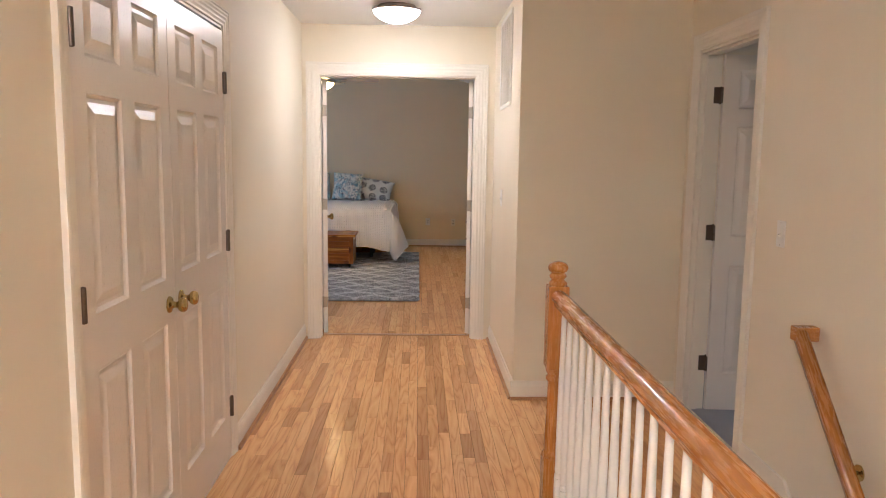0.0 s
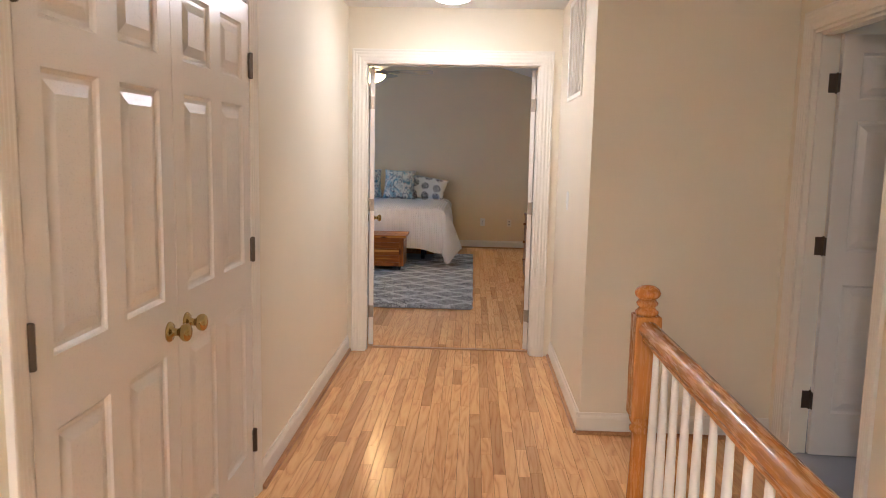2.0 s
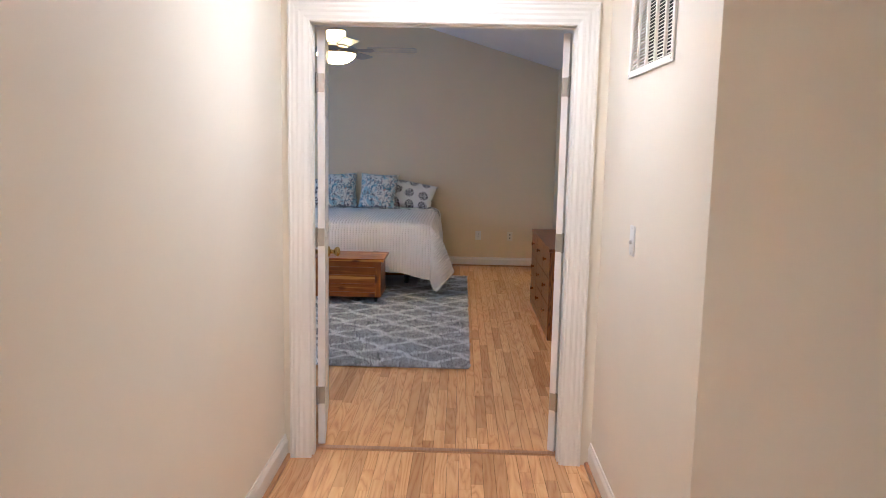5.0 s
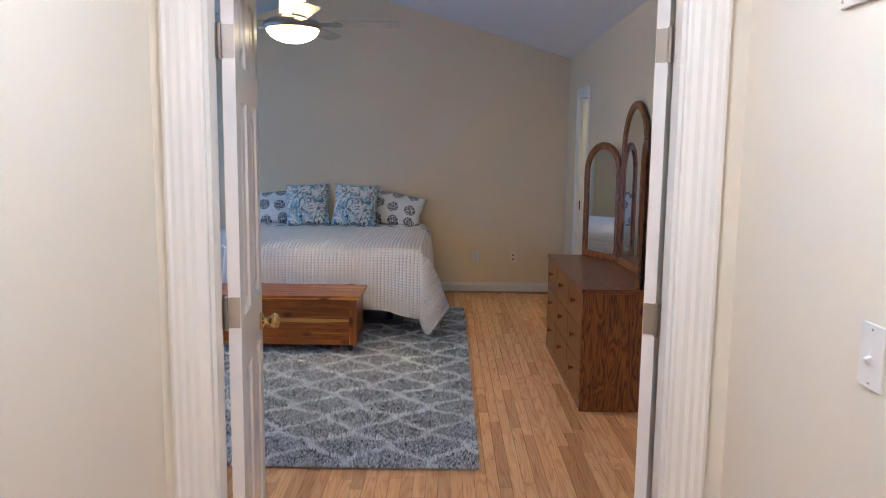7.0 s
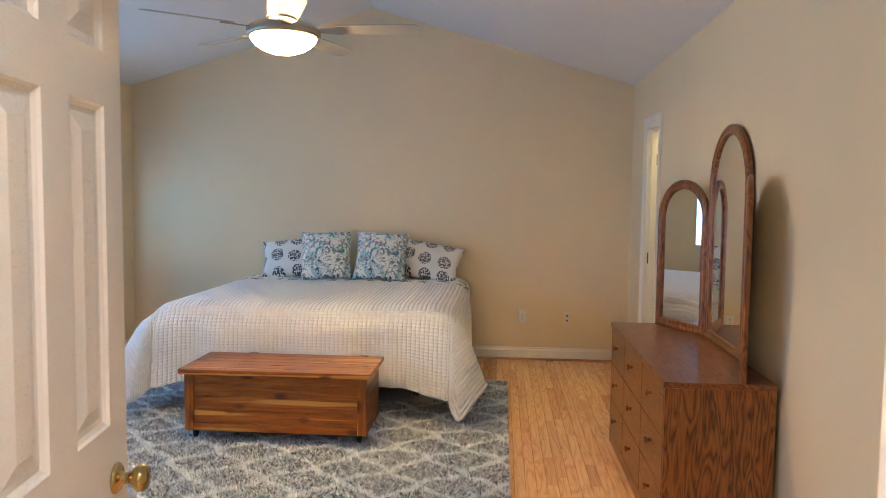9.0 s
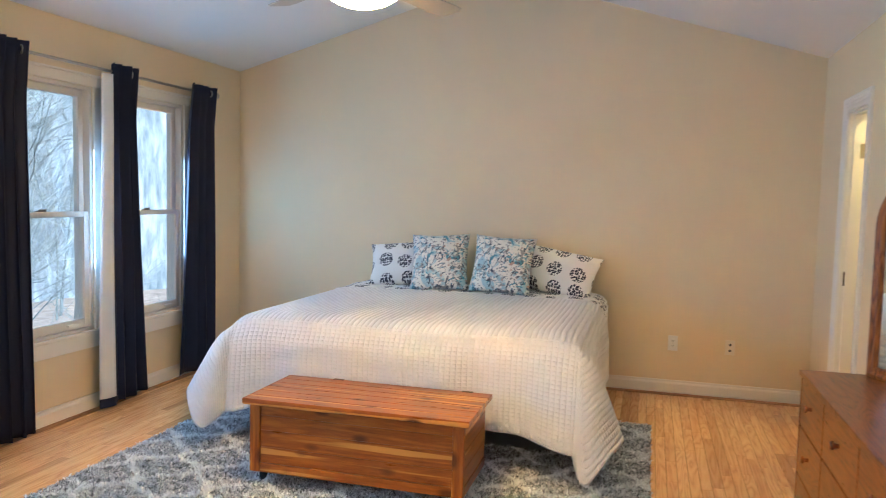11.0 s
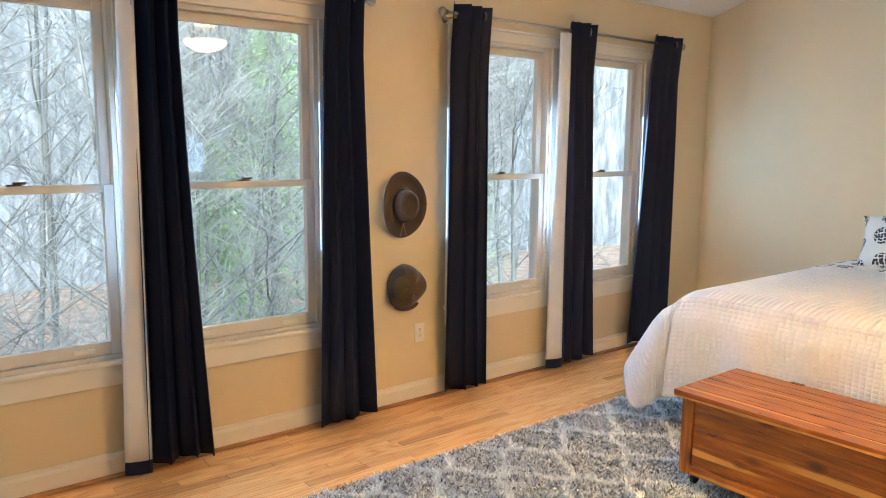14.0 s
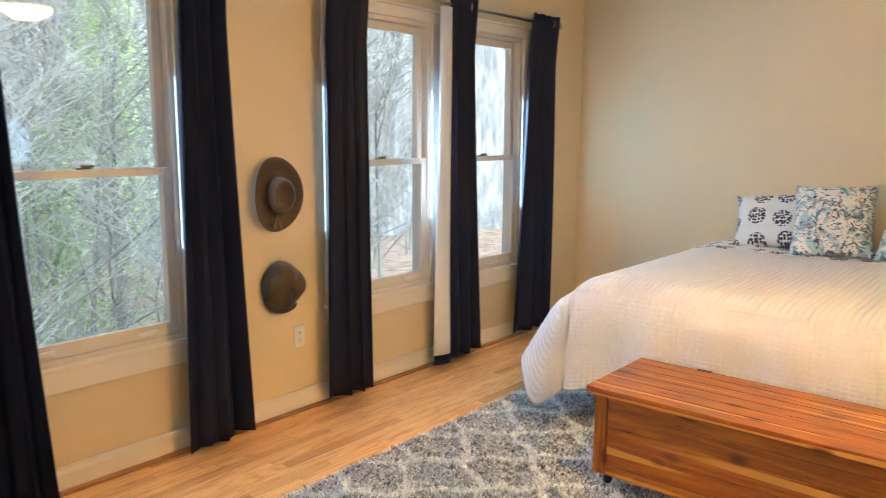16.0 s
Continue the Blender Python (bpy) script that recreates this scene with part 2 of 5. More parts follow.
tuft_grey = tuft("grey_wool", (0.33, 0.333, 0.34), (0.95, 0.95, 0.95))
tuft_dark = tuft("charcoal_wool", (0.03, 0.031, 0.034), (0.34, 0.342, 0.35))
tuft_white = tuft("ivory_wool", (0.90, 0.90, 0.89), (0.97, 0.97, 0.96))
rug_base = cloth("grey_rug_backing", (0.42, 0.42, 0.425), 0.95, 300, 0.3)


def glowing(name, colour, strength, low=0.0, high=0.0):
    """Frosted glass; with low and high given, brighter towards the foot of the bowl, below its bulbs."""
    m = material(name, (0.9, 0.88, 0.84), 0.3)
    t, node, b = tools(m)
    b.inputs["Emission Color"].default_value = (*colour, 1)
    b.inputs["Emission Strength"].default_value = strength
    if high > low:
        sep = node("SeparateXYZ")
        t.links.new(node("TexCoord").outputs["Object"], sep.inputs[0])
        depth = math_node(t, "DIVIDE", math_node(t, "SUBTRACT", high, sep.outputs[2]), high - low)
        glow = math_node(t, "ADD", math_node(t, "MULTIPLY", math_node(t, "POWER", depth, 1.6), 2.1 * strength), 0.22 * strength)
        t.links.new(glow, b.inputs["Emission Strength"])
    return m


hall_bowl = glowing("lit_frosted_hall_bowl", WARM, HALL_GLOW, -0.113, -0.030)
near_bowl = glowing("lit_frosted_bowl_above", WARM, HALL_GLOW * 4.9, -0.113, -0.030)
closet_bowl = glowing("lit_frosted_closet_bowl", (1.0, 0.80, 0.36), 11.0)
fan_bowl = glowing("lit_frosted_fan_bowl", FAN_WARM, FAN_GLOW * 1.08, 2.215, 2.304)
fan_drum = glowing("lit_frosted_fan_drum", FAN_WARM, 4.0)


def pane_glass():
    m = bpy.data.materials.new("window_glass")
    m.use_nodes = True
    t = m.node_tree
    t.nodes.remove(t.nodes["Principled BSDF"])
    clear = t.nodes.new("ShaderNodeBsdfTransparent")
    clear.inputs[0].default_value = (0.92, 0.97, 0.99, 1)
    gloss = t.nodes.new("ShaderNodeBsdfGlossy")
    gloss.inputs["Roughness"].default_value = 0.01
    facing = t.nodes.new("ShaderNodeLayerWeight")
    facing.inputs[0].default_value = 0.5
    edge = math_node(t, "POWER", facing.outputs["Facing"], 5.0)
    mx = t.nodes.new("ShaderNodeMixShader")
    t.links.new(math_node(t, "ADD", math_node(t, "MULTIPLY", edge, 0.8), 0.035), mx.inputs[0])
    t.links.new(clear.outputs[0], mx.inputs[1])
    t.links.new(gloss.outputs[0], mx.inputs[2])
    t.links.new(mx.outputs[0], t.nodes["Material Output"].inputs[0])
    return m


glass = pane_glass()
bark = paint("grey_winter_bark", (0.20, 0.225, 0.215), 0.9, 0.45, 0.6, 14)
twig = paint("pale_winter_twig", (0.34, 0.38, 0.365), 0.9, 0.5, 0.3, 14)
far_twig = paint("grey_brown_winter_twig", (0.18, 0.19, 0.195), 0.9, 0.4, 0.3, 9)
needle = tuft("evergreen_needles", (0.22, 0.38, 0.18), (0.46, 0.64, 0.34))
litter = paint("leaf_litter", (0.46, 0.35, 0.27), 0.95, 0.4, 0.8, 9)

# ---- mesh helpers ----


def flush(bm, name, mat, smooth=False):
    bmesh.ops.recalc_face_normals(bm, faces=bm.faces)
    me = bpy.data.meshes.new(name)
    bm.to_mesh(me)
    bm.free()
    for one in (mat if isinstance(mat, (list, tuple)) else [mat]):
        me.materials.append(one)
    if smooth:
        for p in me.polygons:
            p.use_smooth = True
    return me


def part(name, bm, mat, parent, label="", smooth=False):
    ob = new(name, flush(bm, name, mat, smooth))
    ob.parent = parent
    if label:
        ob["label"] = label
    return ob


def solid(name, bm, mat, label, category, kind="", group="", smooth=False):
    return tagged(new(name, flush(bm, name, mat, smooth)), label, category, group, kind)


def holder(name, label, category, loc=(0, 0, 0), turn=0.0, kind="", group=""):
    ob = new(name)
    ob.matrix_world = pose(*loc, 0, 0, turn)
    return tagged(ob, label, category, group, kind)


def box(bm, x0, x1, y0, y1, z0, z1, bevel=0.0):
    r = bmesh.ops.create_cube(bm, size=1.0, matrix=Matrix.Translation(((x0 + x1) / 2, (y0 + y1) / 2, (z0 + z1) / 2)) @ Matrix.Diagonal((x1 - x0, y1 - y0, z1 - z0, 1)))
    if bevel:
        edges = list({e for v in r["verts"] for e in v.link_edges})
        bmesh.ops.bevel(bm, geom=edges, offset=bevel, segments=2, affect="EDGES", profile=0.5)
    return bm


def boxed(x0, x1, y0, y1, z0, z1, bevel=0.0):
    return box(bmesh.new(), x0, x1, y0, y1, z0, z1, bevel)


def lathe(bm, profile, seg=20, m=Matrix()):
    """Turns (radius, height) pairs round z."""
    rings = []
    for r, z in profile:
        if r < 1e-6:
            rings.append([bm.verts.new(m @ Vector((0, 0, z)))])
        else:
            rings.append([bm.verts.new(m @ Vector((r * math.cos(a), r * math.sin(a), z))) for a in (2 * math.pi * i / seg for i in range(seg))])
    for p, q in zip(rings, rings[1:]):
        for i in range(seg):
            j = (i + 1) % seg
            f = [p[i % len(p)], p[j % len(p)], q[j % len(q)], q[i % len(q)]]
            f = list(dict.fromkeys(f))
            if len(f) > 2:
                bm.faces.new(f)
    for ring in (rings[0], rings[-1]):
        if len(ring) > 2:
            bm.faces.new(ring)
    return bm


def prism(bm, outline, depth, m=Matrix()):
    """Pushes a closed outline in xy along z."""
    a = [bm.verts.new(m @ Vector((x, y, 0))) for x, y in outline]
    b = [bm.verts.new(m @ Vector((x, y, depth))) for x, y in outline]
    bm.faces.new(a)
    bm.faces.new(b[::-1])
    n = len(a)
    for i in range(n):
        bm.faces.new((a[i], a[(i + 1) % n], b[(i + 1) % n], b[i]))
    return bm


def wall_mesh(axis, face, thick, u0, u1, z0, z1, holes=(), gable=None):
    """A wall with thickness and holes (u0, u1, z0, z1); axis x: it faces along x and runs along y."""
    us = sorted({u0, u1, *[h[0] for h in holes], *[h[1] for h in holes]})
    zs = sorted({z0, z1, *[h[2] for h in holes], *[h[3] for h in holes]})
    bm = bmesh.new()
    cache = {}

    def v(i, k, side):
        key = (i, k, side)
        if key not in cache:
            d = face + (thick if side else 0)
            cache[key] = bm.verts.new((d, us[i], zs[k]) if axis == "x" else (us[i], d, zs[k]))
        return cache[key]

    def full(i, k):
        if not (0 <= i < len(us) - 1 and 0 <= k < len(zs) - 1):
            return False
        cu, cz = (us[i] + us[i + 1]) / 2, (zs[k] + zs[k + 1]) / 2
        return not any(h[0] < cu < h[1] and h[2] < cz < h[3] for h in holes)

    for i in range(len(us) - 1):
        for k in range(len(zs) - 1):
            if not full(i, k):
                continue
            for s in (0, 1):
                bm.faces.new((v(i, k, s), v(i + 1, k, s), v(i + 1, k + 1, s), v(i, k + 1, s)))
            if not full(i - 1, k):
                bm.faces.new((v(i, k, 0), v(i, k + 1, 0), v(i, k + 1, 1), v(i, k, 1)))
            if not full(i + 1, k):
                bm.faces.new((v(i + 1, k, 0), v(i + 1, k + 1, 0), v(i + 1, k + 1, 1), v(i + 1, k, 1)))
            if not full(i, k - 1):
                bm.faces.new((v(i, k, 0), v(i + 1, k, 0), v(i + 1, k, 1), v(i, k, 1)))
            if not full(i, k + 1):
                bm.faces.new((v(i, k + 1, 0), v(i + 1, k + 1, 0), v(i + 1, k + 1, 1), v(i, k + 1, 1)))
    if gable:
        a, b, (pu, pz) = gable
        prism(bm, [(a, z1), (b, z1), (pu, pz)], 1.0, Matrix(((1, 0, 0, 0), (0, 0, thick, face), (0, 1, 0, 0), (0, 0, 0, 1))))
    return bm


# ---- plan ----
LX, RX = -0.93, 0.570          # hall walls
END, BED_S = 5.95, 6.08        # both faces of the wall with the double door
LAND, STAIR_X = 4.45, 1.565    # landing's far wall, stair wall
WX, EX, BED_N = -3.58, 1.10, 12.11
HALL_H, EAVE, RIDGE_X, RIDGE = 2.47, 2.515, -1.25, 3.21
BACK = -2.0
DOOR_H = 2.085
DL, DR = -0.803, 0.421
WIN_Z0, WIN_Z1, WIN_MID, WIN_W = 0.545, 2.125, 1.305, 0.80
WIN_R = (7.61, 8.595, 10.30, 11.275)

solid("wall_west_hall", wall_mesh("x", LX, -0.14, BACK - 0.14, END, 0, HALL_H, [(2.00, 3.58, -1, DOOR_H)]), wall_paint, "cream painted plaster wall with a closet opening", "wall", "structure")
solid("wall_double_door", wall_mesh("y", END, 0.13, WX - 0.14, EX + 0.14, 0, EAVE, [(DL - 0.02, DR + 0.02, -1, DOOR_H + 0.02)], gable=(WX - 0.14, EX + 0.14, (RIDGE_X, RIDGE + 0.04))), wall_paint, "cream painted wall with a wide double doorway", "wall", "structure")
solid("wall_grille", wall_mesh("x", RX, 0.12, LAND + 0.12, END, 0, HALL_H, [(4.893, 5.477, 1.831, 2.395)]), wall_paint, "cream painted hall wall with an air grille", "wall", "structure")
solid("wall_landing", wall_mesh("y", LAND, 0.12, RX, STAIR_X + 0.12, 0, HALL_H), wall_paint, "cream painted wall behind the stair landing", "wall", "structure")
solid("wall_stair", wall_mesh("x", STAIR_X, 0.12, BACK - 0.14, LAND, -2.75, HALL_H, [(3.535, 4.285, 0.0, DOOR_H)]), wall_paint, "cream painted stair wall with a doorway", "wall", "structure")
solid("wall_behind", wall_mesh("y", BACK, -0.14, LX, STAIR_X, -2.75, HALL_H), wall_paint, "plain cream wall closing the hall", "wall", "structure")
solid("wall_stair_inner", wall_mesh("x", 0.60, -0.10, BACK, 3.0, -2.75, -0.25), wall_paint, "cream painted wall below the balustrade", "wall", "structure")
solid("wall_stair_head", wall_mesh("y", 3.08, 0.10, 0.50, STAIR_X, -2.75, -0.25), wall_paint, "plain wall below the landing", "wall", "structure")
solid("wall_west", wall_mesh("x", WX, -0.14, BED_S, BED_N, 0, EAVE, [(r - WIN_W, r, WIN_Z0, WIN_Z1) for r in WIN_R]), bedroom_paint, "warm tan painted wall with four tall windows", "wall", "structure")
solid("wall_north", wall_mesh("y", BED_N, 0.14, WX - 0.14, EX + 0.14, 0, EAVE, gable=(WX - 0.14, EX + 0.14, (RIDGE_X, RIDGE + 0.04))), bedroom_paint, "warm tan painted gable wall behind the bed", "wall", "structure")
solid("wall_east", wall_mesh("x", EX, 0.12, BED_S, BED_N, 0, EAVE, [(10.94, 11.41, 0.0, 2.07)]), bedroom_paint, "warm tan painted wall with a narrow doorway", "wall", "structure")
solid("ceiling", boxed(LX - 0.14, STAIR_X + 0.12, BACK - 0.14, END, HALL_H, HALL_H + 0.12), ceiling_paint, "flat white plaster hall ceiling", "ceiling", "structure")
bm = bmesh.new()
for xa, side in ((WX, -1), (EX, 1)):
    xo = xa + side * 0.14
    slope = (RIDGE - EAVE) / abs(RIDGE_X - xa)
    zo = EAVE - slope * 0.14
    ins = [Vector((xo, BED_S, zo)), Vector((RIDGE_X, BED_S, RIDGE)), Vector((RIDGE_X, BED_N, RIDGE)), Vector((xo, BED_N, zo))]
    lo = [bm.verts.new(p) for p in ins]
    hi = [bm.verts.new(p + Vector((0, 0, 0.14))) for p in ins]
    bm.faces.new(lo), bm.faces.new(hi[::-1])
    for i in range(4):
        bm.faces.new((lo[i], lo[(i + 1) % 4], hi[(i + 1) % 4], hi[i]))
solid("ceiling_vault", bm, ceiling_paint, "sloping white vaulted bedroom ceiling", "ceiling", "structure")

# the room beyond the landing door and the closet beyond the bedroom
solid("wall_side_room_far", wall_mesh("x", 4.3, 0.12, 2.2, 5.4, 0, 2.45, [(3.2, 4.6, 0.7, 2.1)]), wall_paint, "plain wall with a window in the side room", "wall", "structure")
solid("wall_side_room_north", wall_mesh("y", 5.4, 0.12, STAIR_X + 0.12, 4.42, 0, 2.45), wall_paint, "plain painted side room wall", "wall", "structure")
solid("wall_side_room_south", wall_mesh("y", 2.2, -0.12, STAIR_X + 0.12, 4.42, 0, 2.45), wall_paint, "plain painted side room wall", "wall", "structure")
solid("wall_side_room_west", wall_mesh("x", STAIR_X + 0.12, -0.10, LAND + 0.12, 5.4, 0, 2.45), wall_paint, "plain painted side room wall", "wall", "structure")
solid("ceiling_side_room", boxed(STAIR_X + 0.12, 4.42, 2.08, 5.52, 2.47, 2.57), ceiling_paint, "flat white side room ceiling", "ceiling", "structure")
solid("floor_side_room", boxed(STAIR_X + 0.05, 4.42, 2.08, 5.52, -0.2, 0.004), carpet, "grey side room carpet", "floor", "structure")
solid("wall_closet_back", wall_mesh("x", 2.1, 0.1, 10.2, 12.0, 0, 2.5), wall_paint, "plain wall of the narrow room", "wall", "structure")
solid("wall_closet_north", wall_mesh("y", 12.0, 0.1, EX + 0.14, 2.2, 0, 2.5), wall_paint, "plain wall of the narrow room", "wall", "structure")
solid("wall_closet_south", wall_mesh("y", 10.2, -0.1, EX + 0.12, 2.2, 0, 2.5), wall_paint, "plain wall of the narrow room", "wall", "structure")
solid("ceiling_closet", boxed(EX + 0.14, 2.2, 10.1, 12.1, 2.5, 2.6), ceiling_paint, "white ceiling of the narrow room", "ceiling", "structure")
solid("floor_closet", boxed(EX, 2.2, 10.1, 12.1, -0.2, 0.0), oak_trim, "oak floor of the narrow room", "floor", "structure")
# the inside of the hall closet
solid("wall_hall_closet", wall_mesh("x", -1.75, -0.1, 1.8, 3.8, 0, 2.3), wall_paint, "plain back wall of the hall closet", "wall", "structure")

# stairs
stairs = holder("staircase", "oak staircase going down beside the white balusters", "stairs", (0, 0, 0), 0, "structure")
RISE, GOING = 0.195, 0.205
for i in range(14):
    y1 = 3.08 - GOING * i
    z = -RISE * (i + 1)
    part("tread", boxed(0.60, STAIR_X, y1 - GOING - 0.025, y1, z - 0.03, z, 0.006), oak_trim, stairs)
    part("riser", boxed(0.60, STAIR_X, y1 - 0.016, y1, z + 0.001, z + RISE - 0.031), trim_paint, stairs, "white riser")
solid("floor_lower", boxed(LX, STAIR_X + 0.12, BACK - 0.14, 3.2, -2.95, -2.75), oak_trim, "oak floor at the foot of the stairs", "floor", "structure")

# ---- trim ----
BASE = [(0, 0), (0.014, 0), (0.014, 0.085), (0.011, 0.094), (0.008, 0.1), (0.006, 0.115), (0, 0.115)]
SHOE = [(0, 0), (0.017, 0), (0.0165, 0.006), (0.013, 0.013), (0.006, 0.0175), (0, 0.018)]


def run(profile, a, b, out):
    """A moulding from a to b on the floor; out: the unit way off the wall."""
    a, b, out = Vector((*a, 0)), Vector((*b, 0)), Vector((*out, 0))
    m = Matrix((( out.x, 0, (b - a).x, a.x), (out.y, 0, (b - a).y, a.y), (0, 1, 0, 0), (0, 0, 0, 1)))
    return prism(bmesh.new(), profile, 1.0, m)


def skirting(a, b, out):
    base = solid("baseboard", run(BASE, a, b, out), trim_paint, "white painted wooden baseboard along the wall", "baseboard", "structure")
    off = (a[0] + out[0] * 0.0145, a[1] + out[1] * 0.0145), (b[0] + out[0] * 0.0145, b[1] + out[1] * 0.0145)
    solid("trim_shoe", run(SHOE, *off, out), oak_trim, "oak shoe moulding below the baseboard", "trim", "structure")
    return base


skirting((LX, 3.645), (LX, END), (1, 0))
skirting((LX, BACK), (LX, 1.935), (1, 0))
skirting((RX, LAND - 0.012), (RX, END), (-1, 0))
skirting((RX - 0.0165, LAND), (STAIR_X, LAND), (0, -1))
skirting((WX, BED_S), (WX, BED_N), (1, 0))
skirting((WX, BED_N), (EX, BED_N), (0, -1))
skirting((EX, BED_S), (EX, 10.86), (-1, 0))
skirting((EX, 11.49), (EX, BED_N), (-1, 0))
skirting((WX, BED_S), (DL - 0.12, BED_S), (0, 1))
skirting((DR + 0.12, BED_S), (EX, BED_S), (0, 1))

CASE = [(0, 0), (0.090, 0), (0.090, 0.017), (0.083, 0.019), (0.076, 0.016), (0.066, 0.0175), (0.056, 0.0145), (0.046, 0.016), (0.036, 0.0125), (0.024, 0.0135), (0.012, 0.009), (0.004, 0.009), (0, 0.006)]


def casing(name, axis, face, out, u0, u1, top, width=0.09, bottom=0.0, label="white fluted door casing"):
    """Mitred trim round an opening; the profile's inner edge lies on the opening."""
    ob = holder(name, label, "trim", kind="structure")
    k = width / 0.09

    def place(u, z, d):
        d = face + out * d
        return (d, u, z) if axis == "x" else (u, d, z)

    for side in ("left", "right", "head"):
        bm = bmesh.new()
        ends = []
        for end in (0, 1):
            ring = []
            for w, d in CASE:
                w *= k
                if side == "left":
                    p = place(u0 - w, bottom if end == 0 else top + w, d)
                elif side == "right":
                    p = place(u1 + w, bottom if end == 0 else top + w, d)
                else:
                    p = place(u0 - w if end == 0 else u1 + w, top + w, d)
                ring.append(bm.verts.new(p))
            ends.append(ring)
            bm.faces.new(ring)
        n = len(CASE)
        for i in range(n):
            bm.faces.new((ends[0][i], ends[0][(i + 1) % n], ends[1][(i + 1) % n], ends[1][i]))
        part("casing_" + ("head" if side == "head" else "leg"), bm, trim_paint, ob)
    return ob


def jamb(name, axis, c0, c1, u0, u1, top, th=0.02, stop=None):
    """Lining boards of a door opening, with stops."""
    ob = holder(name, "white painted door jamb", "door jamb", kind="structure")

    def b(u_a, u_b, za, zb, ca=c0, cb=c1):
        return boxed(ca, cb, u_a, u_b, za, zb) if axis == "x" else boxed(u_a, u_b, ca, cb, za, zb)

    part("jamb_leg", b(u0 - th, u0, 0, top), trim_paint, ob)
    part("jamb_leg", b(u1, u1 + th, 0, top), trim_paint, ob)
    part("jamb_head", b(u0 - th, u1 + th, top, top + th), trim_paint, ob)
    if stop:
        part("stop", b(u0, u0 + 0.011, 0, top, *stop), trim_paint, ob)
        part("stop", b(u1 - 0.011, u1, 0, top, *stop), trim_paint, ob)
        part("stop", b(u0 + 0.011, u1 - 0.011, top - 0.011, top, *stop), trim_paint, ob)
    return ob


casing("trim_double_door", "y", END, -1, DL + 0.006, DR - 0.006, DOOR_H - 0.004, 0.102)
casing("trim_double_door_inside", "y", BED_S, 1, DL - 0.006, DR + 0.006, DOOR_H + 0.006, 0.09)
jamb("door_jamb_double", "y", END + 0.001, BED_S - 0.001, DL, DR, DOOR_H, 0.0185, (END + 0.03, END + 0.085))
casing("trim_closet", "x", LX, 1, 2.015, 3.565, 2.055, 0.075)
jamb("door_jamb_closet", "x", LX - 0.139, LX - 0.001, 2.02, 3.56, 2.045, 0.0145)
casing("trim_landing_door", "x", STAIR_X, -1, 3.548, 4.272, 2.085, 0.09)
jamb("door_jamb_landing", "x", STAIR_X + 0.001, STAIR_X + 0.119, 3.552, 4.268, 2.07, 0.0145, (STAIR_X + 0.03, STAIR_X + 0.075))
casing("trim_narrow_door", "x", EX, -1, 10.95, 11.40, 2.06, 0.085)
jamb("door_jamb_narrow", "x", EX + 0.001, EX + 0.119, 10.955, 11.395, 2.055, 0.0145, (EX + 0.03, EX + 0.07))
solid("threshold", prism(bmesh.new(), [(-0.03, 0), (-0.018, 0.006), (0.018, 0.006), (0.03, 0)], DR - DL, Matrix(((0, 0, 1, DL), (1, 0, 0, BED_S - 0.005), (0, 1, 0, 0.0005), (0, 0, 0, 1)))), oak_trim, "thin oak threshold strip in the doorway", "threshold", "structure")

# ---- doors ----


def six_panel(w, h, t=0.035):
    """A moulded six-panel slab: x along its width, y through it, z up, hinge edge at x = 0."""
    bm = bmesh.new()
    stile, mull = 0.088, 0.105
    pw = (w - 2 * stile - mull) / 2
    cols = [(stile, stile + pw), (stile + pw + mull, w - stile)]
    rows = [(0.215 * h / 2.03, 0.855 * h / 2.03), (1.02 * h / 2.03, 1.635 * h / 2.03), (1.735 * h / 2.03, 1.945 * h / 2.03)]
    xs = sorted({0, w, *[a for c in cols for a in c]})
    zs = sorted({0, h, *[a for r in rows for a in r]})
    for side, sg in ((0.0, 1), (t, -1)):
        grid = {(i, k): bm.verts.new((x, side, z)) for i, x in enumerate(xs) for k, z in enumerate(zs)}
        for i in range(len(xs) - 1):
            for k in range(len(zs) - 1):
                rect = (xs[i], xs[i + 1], zs[k], zs[k + 1])
                outer = [grid[i, k], grid[i + 1, k], grid[i + 1, k + 1], grid[i, k + 1]]
                if (rect[0], rect[1]) in cols and (rect[2], rect[3]) in rows:
                    prev = outer
                    for inset, depth in ((0.004, 0.006), (0.011, 0.0115), (0.022, 0.0115), (0.052, 0.002)):
                        y = side + sg * depth
                        ring = [bm.verts.new(p) for p in ((rect[0] + inset, y, rect[2] + inset), (rect[1] - inset, y, rect[2] + inset), (rect[1] - inset, y, rect[3] - inset), (rect[0] + inset, y, rect[3] - inset))]
                        for q in range(4):
                            bm.faces.new((prev[q], prev[(q + 1) % 4], ring[(q + 1) % 4], ring[q]))
                        prev = ring
                    bm.faces.new(prev)
                else:
                    bm.faces.new(outer)
    for a, b in (((0, 0), (0, h)), ((w, 0), (w, h)), ((0, 0), (w, 0)), ((0, h), (w, h))):
        vs = [bm.verts.new((x, y, z)) for x, z, y in ((a[0], a[1], 0), (b[0], b[1], 0), (b[0], b[1], t), (a[0], a[1], t))]
        bm.faces.new(vs)
    bmesh.ops.remove_doubles(bm, verts=bm.verts, dist=1e-5)
    return bm


